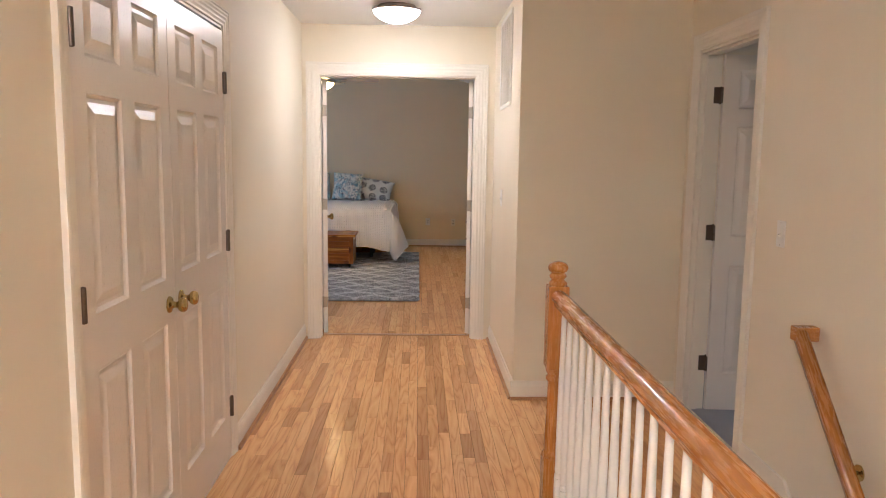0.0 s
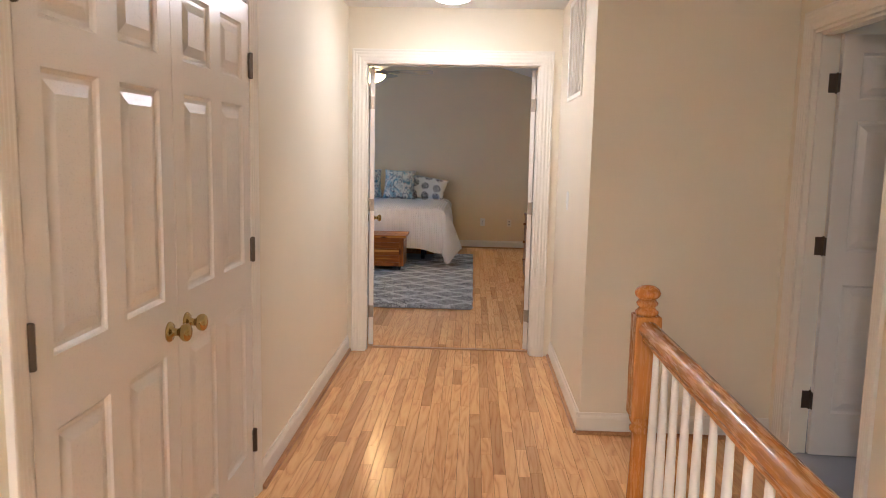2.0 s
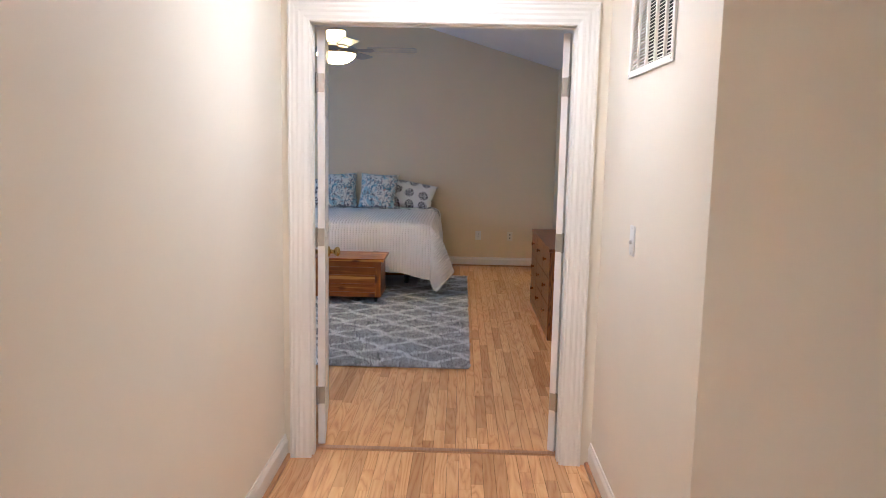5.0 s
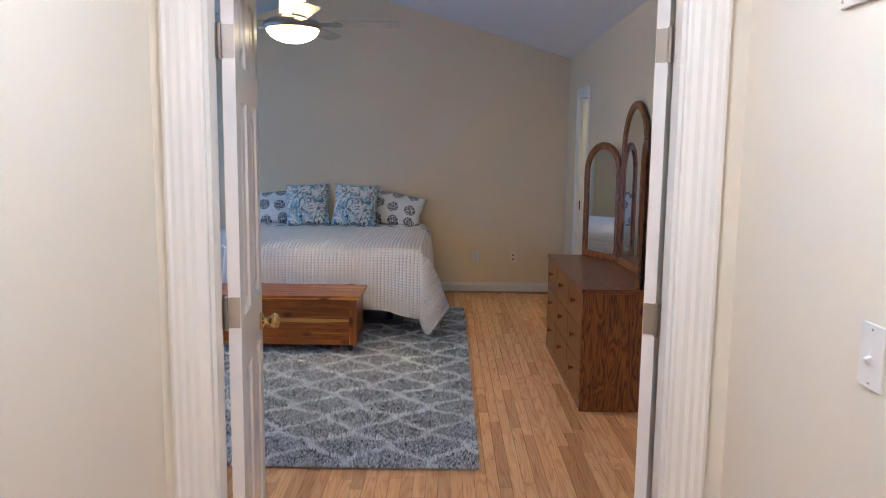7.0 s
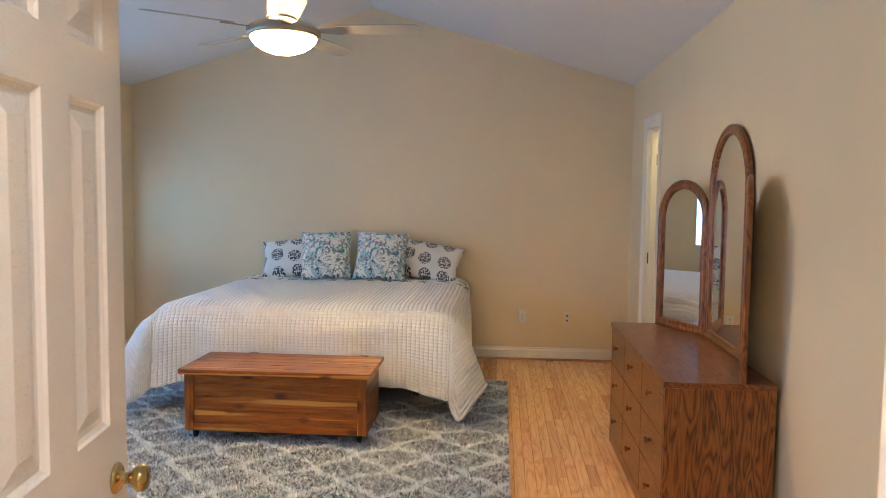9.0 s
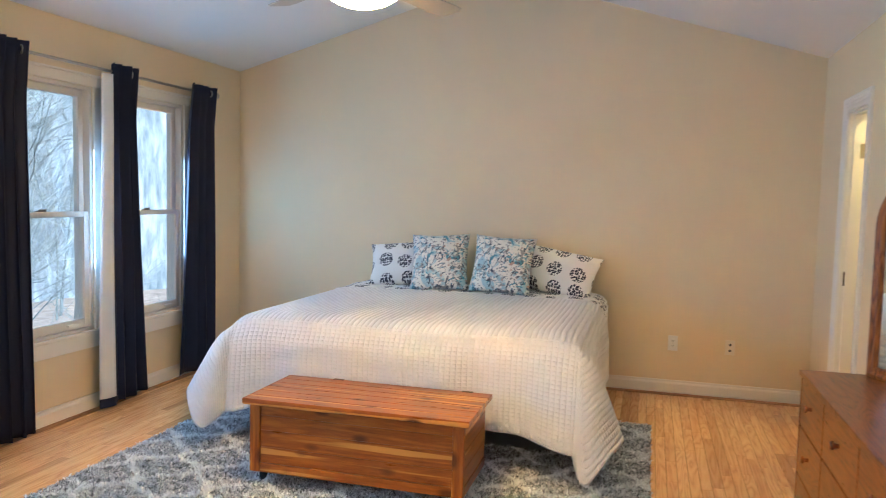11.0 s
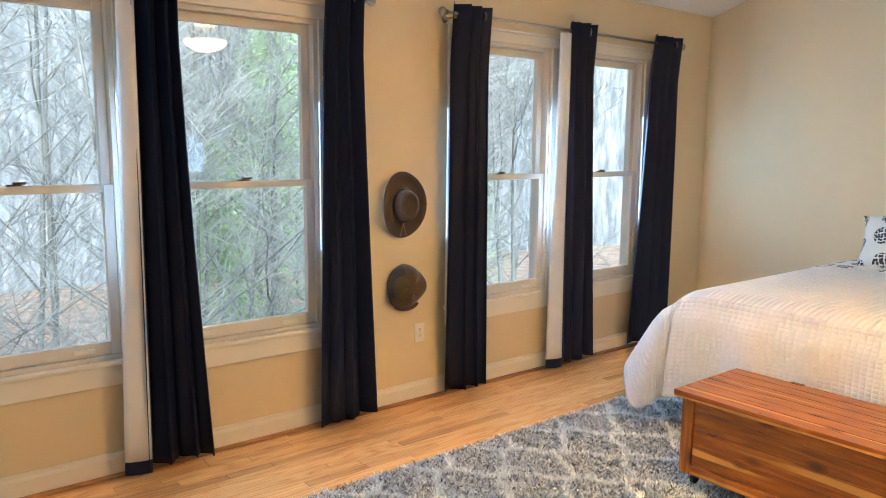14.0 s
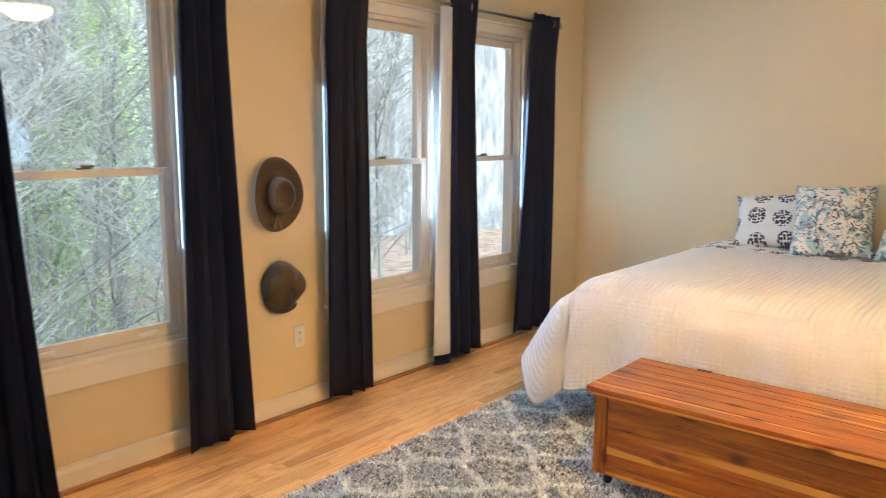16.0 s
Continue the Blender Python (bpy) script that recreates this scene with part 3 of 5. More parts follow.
def knob_mesh(way):
    """Round knob with rose; way: the pose whose z points off the door."""
    bm = bmesh.new()
    lathe(bm, [(0, 0), (0.031, 0), (0.031, 0.004), (0.026, 0.009), (0.014, 0.012), (0.011, 0.022), (0.013, 0.032), (0.022, 0.038), (0.027, 0.046), (0.027, 0.056), (0.021, 0.063), (0.010, 0.066), (0, 0.0665)], 20, way)
    return bm


def hinge_mesh(x, y, z, leaf=0.0, h=0.09):
    """A barrel with finials, and a leaf to each side."""
    bm = bmesh.new()
    lathe(bm, [(0, -h / 2 - 0.006), (0.004, -h / 2 - 0.004), (0.0065, -h / 2), (0.0065, h / 2), (0.004, h / 2 + 0.004), (0, h / 2 + 0.006)], 10, Matrix.Translation((x, y, z)))
    return bm


def door(name, w, h, label, loc, turn, flip=False, knobs=True, hinge_mat=nickel, hinge_side=0.0, group="", paint_mat=door_paint, hz=(0.27, 1.075, 1.82), knob_z=0.93, face_leaf=False):
    """Hinge axis at the origin. flip: the leaf lies to the other side of the hinge line."""
    ob = holder(name, label, "door", loc, turn, "structure", group)
    bm = six_panel(w, h)
    if flip:
        bmesh.ops.scale(bm, vec=(-1, 1, 1), verts=bm.verts)
    bmesh.ops.translate(bm, vec=(0, 0, 0.012), verts=bm.verts)
    part("leaf", bm, paint_mat, ob)
    s = -1 if flip else 1
    if knobs:
        for y, rot in ((0.0, 90), (0.035, -90)):
            part("door_knob", knob_mesh(pose(s * (w - 0.065), y, knob_z, rot)), brass, ob, "polished brass knob", True)
    for z in hz:
        bm = hinge_mesh(-s * 0.004, hinge_side, z)
        box(bm, min(-s * 0.001, -s * 0.0025), max(-s * 0.001, -s * 0.0025), 0.002, 0.033, z - 0.044, z + 0.044)
        if face_leaf:
            lathe(bm, [(0, -0.052), (0.007, -0.050), (0.0088, -0.048), (0.0088, 0.048), (0.007, 0.050), (0, 0.052)], 12, Matrix.Translation((-s * 0.004, hinge_side - 0.003, z)))
            box(bm, -s * 0.004 - 0.017, -s * 0.004 + 0.017, hinge_side, hinge_side + 0.0035, z - 0.047, z + 0.047)
        part("hinge", bm, hinge_mat, ob, "dark butt hinge" if hinge_mat is bronze else "metal butt hinge")
    return ob


# closet pair: faces flush near the hall wall
door("door_1", 0.765, 2.02, "white six-panel closet door, closed, with a brass knob", (LX + 0.004, 2.023, 0), 90, False, True, bronze, -0.004, "closet doors", hz=(0.26, 1.07, 1.80), face_leaf=True)
door("door_2", 0.765, 2.02, "white six-panel closet door, closed, with a brass knob", (LX + 0.004, 3.557, 0), 90, True, True, bronze, -0.004, "closet doors", hz=(0.26, 1.07, 1.80), face_leaf=True)
# double bedroom doors, open into the room
door("door_3", 0.59, 2.055, "white six-panel bedroom door standing open, brass knob", (DL + 0.047, BED_S + 0.014, 0), 98.4, False, True, nickel, 0.04, "bedroom double doors")
door("door_4", 0.59, 2.055, "white six-panel bedroom door swung wide open", (DR - 0.045, BED_S + 0.014, 0), -124, True, False, nickel, 0.04, "bedroom double doors")
# landing door, open into the side room
door("door_5", 0.70, 2.05, "white six-panel door standing open into a carpeted room", (STAIR_X + 0.1205, 4.2315, 0), -3, False, False, bronze, 0.036, hz=(0.285, 1.06, 1.84))

# hinge leaves let into the jambs
for nm, x0, x1, y0, y1, zs, mt in (("jamb_hinge", DL, DL + 0.002, BED_S - 0.034, BED_S - 0.002, (0.27, 1.075, 1.82), nickel), ("jamb_hinge", DR - 0.002, DR, BED_S - 0.034, BED_S - 0.002, (0.27, 1.075, 1.82), nickel),
                               ("jamb_hinge", STAIR_X + 0.076, STAIR_X + 0.118, 4.266, 4.268, (0.285, 1.06, 1.84), bronze), ("jamb_hinge", EX + 0.072, EX + 0.112, 11.393, 11.395, (0.27, 1.82), nickel), ("strike_plate", EX + 0.02, EX + 0.05, 11.392, 11.395, (1.02,), bronze)):
    for z in zs:
        solid(nm, boxed(x0, x1, y0, y1, z - 0.045, z + 0.045), mt, "dark strike plate let into the door jamb" if nm == "strike_plate" else "metal hinge leaf let into the door jamb", "strike plate" if nm == "strike_plate" else "hinge", "structure")

# ---- windows ----


def window(idx, y1, group):
    y0 = y1 - WIN_W
    ob = holder("window_%d" % idx, "tall white double-hung window with woods outside", "window", (0, 0, 0), 0, "structure", group)
    xo = WX - 0.13
    part("window_frame", boxed(xo, WX - 0.002, y0 + 0.001, y0 + 0.022, WIN_Z0, WIN_Z1), vinyl, ob)
    part("window_frame", boxed(xo, WX - 0.002, y1 - 0.022, y1 - 0.001, WIN_Z0, WIN_Z1), vinyl, ob)
    part("window_frame", boxed(xo, WX - 0.002, y0 + 0.022, y1 - 0.022, WIN_Z1 - 0.024, WIN_Z1 - 0.001), vinyl, ob)
    part("window_frame", boxed(xo, WX - 0.002, y0 + 0.022, y1 - 0.022, WIN_Z0 + 0.001, WIN_Z0 + 0.02), vinyl, ob)
    a, b = y0 + 0.0225, y1 - 0.0225
    for nm, x0, z0, z1, st, bot in (("upper_sash", WX - 0.085, WIN_MID - 0.016, WIN_Z1 - 0.025, 0.042, 0.032), ("lower_sash", WX - 0.048, WIN_Z0 + 0.021, WIN_MID + 0.018, 0.042, 0.058)):
        x1 = x0 + 0.034
        bm = bmesh.new()
        top = 0.044 if nm == "upper_sash" else 0.034
        box(bm, x0, x1, a, a + st, z0, z1, 0.003)
        box(bm, x0, x1, b - st, b, z0, z1, 0.003)
        box(bm, x0 + 0.001, x1 - 0.001, a + st, b - st, z0, z0 + bot, 0.003)
        box(bm, x0 + 0.001, x1 - 0.001, a + st, b - st, z1 - top, z1, 0.003)
        sash = part(nm, bm, vinyl, ob)
        pane = part("pane", boxed(x0 + 0.015, x0 + 0.019, a + st - 0.006, b - st + 0.006, z0 + bot - 0.006, z1 - top + 0.006), glass, sash, "clear glass pane")
        pane.visible_shadow = False
    # sash lock on the meeting rail and two lifts
    cy = (y0 + y1) / 2
    bm = bmesh.new()
    box(bm, WX - 0.05, WX - 0.018, cy - 0.028, cy + 0.028, WIN_MID + 0.018, WIN_MID + 0.024, 0.002)
    box(bm, WX - 0.046, WX - 0.030, cy - 0.006, cy + 0.045, WIN_MID + 0.024, WIN_MID + 0.034, 0.003)
    part("sash_lock", bm, bronze, ob, "dark sash lock")
    for dy in (-0.22, 0.22):
        bm = bmesh.new()
        box(bm, WX - 0.016, WX + 0.004, cy + dy - 0.045, cy + dy + 0.045, WIN_Z0 + 0.052, WIN_Z0 + 0.058, 0.002)
        box(bm, WX - 0.004, WX + 0.004, cy + dy - 0.045, cy + dy + 0.045, WIN_Z0 + 0.040, WIN_Z0 + 0.054, 0.002)
        part("sash_lift", bm, plastic, ob, "white plastic sash lift")
    return ob


def flat_casing(y0, y1, mids, group):
    ob = holder("trim_window_pair", "white painted casing round a pair of windows", "trim", kind="structure", group=group)
    w, d = 0.062, 0.018
    part("casing_leg", boxed(WX, WX + d, y0 - w, y0, WIN_Z0, WIN_Z1, 0.003), trim_paint, ob)
    part("casing_leg", boxed(WX, WX + d, y1, y1 + w, WIN_Z0, WIN_Z1, 0.003), trim_paint, ob)
    part("mullion", boxed(WX, WX + d, mids[0], mids[1], WIN_Z0, WIN_Z1, 0.003), trim_paint, ob)
    part("casing_head", boxed(WX, WX + d + 0.002, y0 - w, y1 + w, WIN_Z1, WIN_Z1 + w, 0.003), trim_paint, ob)
    bm = boxed(WX, WX + d + 0.014, y0 - w - 0.01, y1 + w + 0.01, WIN_Z1 + w, WIN_Z1 + w + 0.014, 0.003)
    part("cap", bm, trim_paint, ob)
    part("sill", boxed(WX, WX + 0.032, y0 - w - 0.012, y1 + w + 0.012, WIN_Z0 - 0.022, WIN_Z0, 0.005), trim_paint, ob)
    part("apron", boxed(WX, WX + d, y0 - w, y1 + w, WIN_Z0 - 0.115, WIN_Z0 - 0.022, 0.003), trim_paint, ob)


for i, r in enumerate(WIN_R):
    window(i + 1, r, "bedroom windows")
flat_casing(WIN_R[0] - WIN_W, WIN_R[1], (WIN_R[0], WIN_R[1] - WIN_W), "window casings")
flat_casing(WIN_R[2] - WIN_W, WIN_R[3], (WIN_R[2], WIN_R[3] - WIN_W), "window casings")

# ---- hall things ----


def flush_light(name, loc, bowl_mat):
    ob = holder(name, "lit frosted glass bowl ceiling light, warm glow", "ceiling light", loc, group="hall ceiling lights")
    bm = lathe(bmesh.new(), [(0, 0), (0.125, 0), (0.130, -0.004), (0.132, -0.020), (0.126, -0.024), (0, -0.024)], 32)
    part("canopy", bm, nickel, ob, "metal canopy", True)
    part("rim", lathe(bmesh.new(), [(0.118, -0.0245), (0.164, -0.0275), (0.1655, -0.031), (0.1645, -0.037), (0.1625, -0.037), (0.1625, -0.0305), (0.118, -0.0275), (0.118, -0.0245)], 36), nickel, ob, "thin metal rim", True)
    prof = [(0.122, -0.031), (0.160, -0.033), (0.1595, -0.038), (0.149, -0.056), (0.125, -0.078), (0.091, -0.097), (0.050, -0.109), (0, -0.113)]
    part("bowl", lathe(bmesh.new(), prof, 36), bowl_mat, ob, "glowing frosted glass bowl", True)
    for k in range(3):
        a = math.radians(100 + 120 * k)
        part("clip", lathe(bmesh.new(), [(0, -0.006), (0.005, -0.005), (0.007, 0), (0.005, 0.005), (0, 0.006)], 10, Matrix.Translation((0.166 * math.cos(a), 0.166 * math.sin(a), -0.03))), nickel, ob, "", True)


flush_light("ceiling_light", (-0.178, 5.19, HALL_H), hall_bowl)
flush_light("ceiling_light", (-0.45, -0.95, HALL_H), near_bowl)
flush_light("ceiling_light", (1.62, 11.1, 2.5), closet_bowl)

# return air grille
grille = holder("air_vent", "white louvred return air grille on the wall", "air vent", (0, 0, 0))
GY0, GY1, GZ0, GZ1 = 4.87, 5.50, 1.808, 2.418
bm = bmesh.new()
for y0, y1, z0, z1 in ((GY0, GY1, GZ0, GZ0 + 0.026), (GY0, GY1, GZ1 - 0.026, GZ1), (GY0, GY0 + 0.026, GZ0 + 0.026, GZ1 - 0.026), (GY1 - 0.026, GY1, GZ0 + 0.026, GZ1 - 0.026)):
    box(bm, RX - 0.010, RX - 0.0005, y0, y1, z0, z1, 0.003)
part("frame", bm, trim_paint, grille)
part("backing", boxed(RX + 0.06, RX + 0.065, GY0 + 0.024, GY1 - 0.024, GZ0 + 0.024, GZ1 - 0.024), duct_dark, grille, "dark duct behind the slats")
n_sl = 46
for i in range(n_sl):
    z = GZ0 + 0.03 + (GZ1 - GZ0 - 0.06) * (i + 0.5) / n_sl
    bm = boxed(-0.0055, 0.0055, GY0 + 0.02, GY1 - 0.02, -0.0008, 0.0008)
    bmesh.ops.rotate(bm, cent=(0, 0, 0), matrix=Matrix.Rotation(radians(-42), 3, "Y"), verts=bm.verts)
    bmesh.ops.translate(bm, vec=(RX + 0.0035, 0, z), verts=bm.verts)
    part("slat", bm, trim_paint, grille)
for i in range(1, 5):
    y = GY0 + (GY1 - GY0) * i / 5
    part("upright_bar", boxed(RX - 0.006, RX + 0.004, y - 0.007, y + 0.007, GZ0 + 0.02, GZ1 - 0.02), trim_paint, grille)
for y in (GY0 + 0.012, GY1 - 0.012):
    for z in (GZ0 + 0.012, GZ1 - 0.012):
        part("screw", lathe(bmesh.new(), [(0, 0), (0.004, 0), (0.003, 0.0015), (0, 0.0015)], 8, pose(RX - 0.010, y, z, 0, -90)), nickel, grille)


def plate(name, label, m, kind):
    """A cover plate; x across, z up, -y off the wall."""
    ob = new(name)
    ob.matrix_world = m
    tagged(ob, label, "light switch" if kind == "switch" else "wall outlet")
    part("cover_plate", boxed(-0.036, 0.036, -0.006, 0, -0.058, 0.058, 0.0025), plastic, ob)
    if kind == "switch":
        part("slot", boxed(-0.006, 0.006, -0.0068, -0.0055, -0.013, 0.013), plastic, ob)
        bm = boxed(-0.0045, 0.0045, -0.017, 0, -0.008, 0.004, 0.0015)
        bmesh.ops.rotate(bm, cent=(0, 0, 0), matrix=Matrix.Rotation(radians(25), 3, "X"), verts=bm.verts)
        part("toggle", bm, plastic, ob)
    else:
        for z in (-0.0195, 0.0195):
            face = part("socket", lathe(bmesh.new(), [(0, 0), (0.0165, 0), (0.0165, 0.0015), (0, 0.0015)], 18, pose(0, -0.006, z, 90)), plastic, ob)
            for x in (-0.006, 0.006):
                part("slot", boxed(x - 0.0012, x + 0.0012, -0.0082, -0.0072, z - 0.003, z + 0.006), dark_slot, face)
            part("slot", boxed(-0.0022, 0.0022, -0.0082, -0.0072, z - 0.0105, z - 0.0065), dark_slot, face)
    for z in ((-0.048, 0.048) if kind == "switch" else (0.0,)):
        part("screw", lathe(bmesh.new(), [(0, 0), (0.003, 0), (0.002, 0.001), (0, 0.001)], 8, pose(0, -0.006, z, 90)), nickel, ob)
    return ob


plate("light_switch", "white toggle light switch on the cream wall", pose(RX, 5.305, 1.187, 0, 0, -90), "switch")
plate("light_switch", "white toggle light switch beside the landing door", pose(STAIR_X, 3.21, 1.163, 0, 0, -90), "switch")
plate("outlet", "white duplex outlet low on the bedroom wall", pose(0.14, BED_N, 0.40, 0, 0, 0), "outlet")
jack = new("phone_jack")
jack.matrix_world = pose(0.55, BED_N, 0.395)
tagged(jack, "cream wall plate with two small jacks", "wall plate")
part("cover_plate", boxed(-0.034, 0.034, -0.006, 0, -0.056, 0.056, 0.0025), wall_paint, jack)
for z in (-0.022, 0.022):
    part("jack_port", boxed(-0.008, 0.008, -0.0075, -0.005, z - 0.008, z + 0.008, 0.001), dark_slot, jack, "dark jack opening")
plate("outlet", "white duplex outlet below the hats", pose(WX, 9.25, 0.41, 0, 0, 90), "outlet")

# balustrade
NX, NY = 0.552, 3.015
newel = holder("newel_post", "turned golden oak newel post with a ball cap", "newel post", (NX, NY, 0))
part("base_block", boxed(-0.042, 0.042, -0.042, 0.042, 0, 0.235, 0.004), oak_post, newel)
prof = [(0.030, 0.230), (0.041, 0.240), (0.043, 0.250), (0.037, 0.258), (0.033, 0.268), (0.036, 0.280), (0.035, 0.33), (0.030, 0.46), (0.028, 0.54), (0.030, 0.560), (0.037, 0.568), (0.037, 0.578), (0.029, 0.588), (0.037, 0.600), (0.040, 0.612), (0.030, 0.625)]
part("turned_shaft", lathe(bmesh.new(), prof, 24), oak_post, newel, "", True)
part("upper_block", boxed(-0.042, 0.042, -0.042, 0.042, 0.617, 0.962, 0.004), oak_post, newel)
prof = [(0.0, 0.958), (0.035, 0.960), (0.038, 0.967), (0.038, 0.975), (0.030, 0.981), (0.026, 0.988), (0.033, 0.995), (0.036, 1.002), (0.031, 1.009), (0.027, 1.014), (0.033, 1.019), (0.040, 1.026), (0.0425, 1.036), (0.037, 1.049), (0.023, 1.058), (0, 1.062)]
part("cap", lathe(bmesh.new(), prof, 24), oak_post, newel, "rounded oak finial", True)

RAIL = [(-0.020, 0), (0.020, 0), (0.020, 0.014), (0.030, 0.024), (0.032, 0.036), (0.028, 0.048), (0.020, 0.058), (0.008, 0.063), (-0.008, 0.063), (-0.020, 0.058), (-0.028, 0.048), (-0.032, 0.036), (-0.030, 0.024), (-0.020, 0.014)]
bal = holder("balustrade", "golden oak handrail on white balusters beside the stairs", "balustrade", (0, 0, 0))
part("handrail", prism(bmesh.new(), RAIL, NY - 0.042 - BACK, Matrix(((1, 0, 0, NX), (0, 0, 1, BACK), (0, 1, 0, 0.885), (0, 0, 0, 1)))), oak_rail, bal, "glossy oak handrail", True).data.set_sharp_from_angle(angle=radians(50))
part("shoe_rail", boxed(NX - 0.03, NX + 0.03, BACK, NY - 0.043, 0.001, 0.020, 0.003), oak_rail, bal)
spindle = lathe(bmesh.new(), [(0.0, 0.018), (0.0125, 0.020), (0.0155, 0.20), (0.0155, 0.205), (0.018, 0.212), (0.018, 0.220), (0.013, 0.228), (0.017, 0.238), (0.017, 0.246), (0.0155, 0.255), (0.0165, 0.34), (0.0145, 0.55), (0.011, 0.78), (0.0095, 0.886), (0, 0.887)], 14)
box(spindle, -0.0165, 0.0165, -0.0165, 0.0165, 0.019, 0.205, 0.002)
spindle_mesh = flush(spindle, "baluster", baluster_paint, True)
spindle_mesh.set_sharp_from_angle(angle=radians(40))
for i in range(42):
    o = new("baluster", spindle_mesh)
    o.parent = bal
    o.location = (NX, NY - 0.155 - 0.1125 * i, 0)

# wall handrail going down with the stairs
wr = holder("wall_handrail", "oak handrail sloping down the stair wall", "handrail", (0, 0, 0))
WRX = STAIR_X - 0.07
WRAIL = [(-0.018, -0.03), (0.018, -0.03), (0.024, -0.01), (0.026, 0.006), (0.020, 0.022), (0.008, 0.03), (-0.008, 0.03), (-0.020, 0.022), (-0.026, 0.006), (-0.024, -0.01)]
ang = radians(46.5)
y_top, z_top, length = 2.86, 0.80, 3.2
d = Vector((0, -math.cos(ang), -math.sin(ang)))
up = Vector((0, -math.sin(ang), math.cos(ang)))
m = Matrix(((1, 0, 0, WRX), (0, up.y, d.y, y_top), (0, up.z, d.z, z_top), (0, 0, 0, 1)))
part("rail", prism(bmesh.new(), WRAIL, length, m), oak_slope, wr, "", True)
part("wall_return", boxed(WRX - 0.026, STAIR_X - 0.001, y_top - 0.02, y_top + 0.034, z_top - 0.026, z_top + 0.030, 0.005), oak_rail, wr)
for s in (0.5, 2.0, 3.3):
    p = Vector((WRX, y_top, z_top)) + d * s
    bm = lathe(bmesh.new(), [(0, 0), (0.03, 0), (0.03, 0.006), (0.008, 0.010), (0.008, 0.05), (0, 0.052)], 14, pose(STAIR_X, p.y, p.z - 0.06, 0, -90))
    box(bm, WRX - 0.008, WRX + 0.03, p.y - 0.008, p.y + 0.008, p.z - 0.064, p.z - 0.03)
    part("bracket", bm, brass, wr, "brass wall bracket")
solid("trim_stair_skirt", prism(bmesh.new(), [(0, 0), (-2.8, -2.66), (-2.8, -2.30), (0, 0.12), (0.44, 0.12), (0.44, 0.0)], 0.014, Matrix(((0, 0, -1, STAIR_X - 0.0005), (1, 0, 0, 3.02), (0, 1, 0, 0), (0, 0, 0, 1)))), trim_paint, "white stair skirt board on the wall", "trim", "structure")

# ---- bedroom: fan ----
FX, FY = -1.19, 9.0
fan = holder("ceiling_fan", "five-blade ceiling fan with a lit frosted bowl", "ceiling fan", (FX, FY, 0))
part("downrod", lathe(bmesh.new(), [(0.013, 2.52), (0.013, RIDGE - 0.02)], 14), nickel, fan, "", True)
part("ceiling_canopy", lathe(bmesh.new(), [(0.02, RIDGE - 0.10), (0.055, RIDGE - 0.08), (0.068, RIDGE - 0.01), (0.068, RIDGE + 0.015)], 24), nickel, fan, "", True)
part("upper_drum", lathe(bmesh.new(), [(0, 2.395), (0.078, 2.395), (0.082, 2.40), (0.082, 2.485), (0.078, 2.49), (0, 2.492)], 28), fan_drum, fan, "glowing frosted upper drum")
part("drum_cap", lathe(bmesh.new(), [(0.0, 2.4925), (0.088, 2.493), (0.088, 2.503), (0.05, 2.515), (0.02, 2.53), (0, 2.53)], 28), nickel, fan, "", True)
part("motor_housing", lathe(bmesh.new(), [(0, 2.300), (0.178, 2.302), (0.187, 2.310), (0.187, 2.332), (0.176, 2.348), (0.15, 2.362), (0.10, 2.382), (0.09, 2.394), (0, 2.394)], 36), nickel, fan, "brushed nickel motor housing", True)
part("light_bowl", lathe(bmesh.new(), [(0.166, 2.302), (0.169, 2.297), (0.162, 2.281), (0.141, 2.257), (0.107, 2.236), (0.064, 2.221), (0.027, 2.216), (0, 2.215)], 36), fan_bowl, fan, "glowing frosted glass bowl", True)
blade_mat = paint("pale_fan_blade", (0.50, 0.46, 0.39), 0.42, 0.06, 0.1, 60)
for k in range(5):
    a = radians(2 + 72 * k)
    outline = [(0.27, -0.050), (0.62, -0.062), (0.672, -0.058), (0.69, -0.040), (0.69, 0.040), (0.672, 0.058), (0.62, 0.062), (0.27, 0.050)]
    turn = Matrix.Rotation(a, 4, "Z") @ Matrix.Translation((0, 0, 2.338)) @ Matrix.Rotation(radians(-11), 4, "X")
    blade = part("blade", prism(bmesh.new(), outline, 0.006, turn), blade_mat, fan, "pale wooden fan blade")
    bm = prism(bmesh.new(), [(0.17, -0.018), (0.23, -0.030), (0.29, -0.044), (0.315, -0.030), (0.325, 0.0), (0.315, 0.030), (0.29, 0.044), (0.23, 0.030), (0.17, 0.018)], 0.006, Matrix.Rotation(a, 4, "Z") @ Matrix.Translation((0, 0, 2.330)) @ Matrix.Rotation(radians(-11), 4, "X"))
    part("blade_iron", bm, nickel, blade, "brushed metal blade bracket")

# ---- rug ----
R0X, R1X, R0Y, R1Y = -2.835, 0.0, 7.475, 11.18
rug = holder("area_rug", "grey shag area rug with an ivory trellis pattern", "rug", (0, 0, 0))
bm = bmesh.new()
box(bm, R0X + 0.01, R1X - 0.01, R0Y + 0.01, R1Y - 0.01, 0.001, 0.014, 0.006)
part("backing", bm, rug_base, rug)


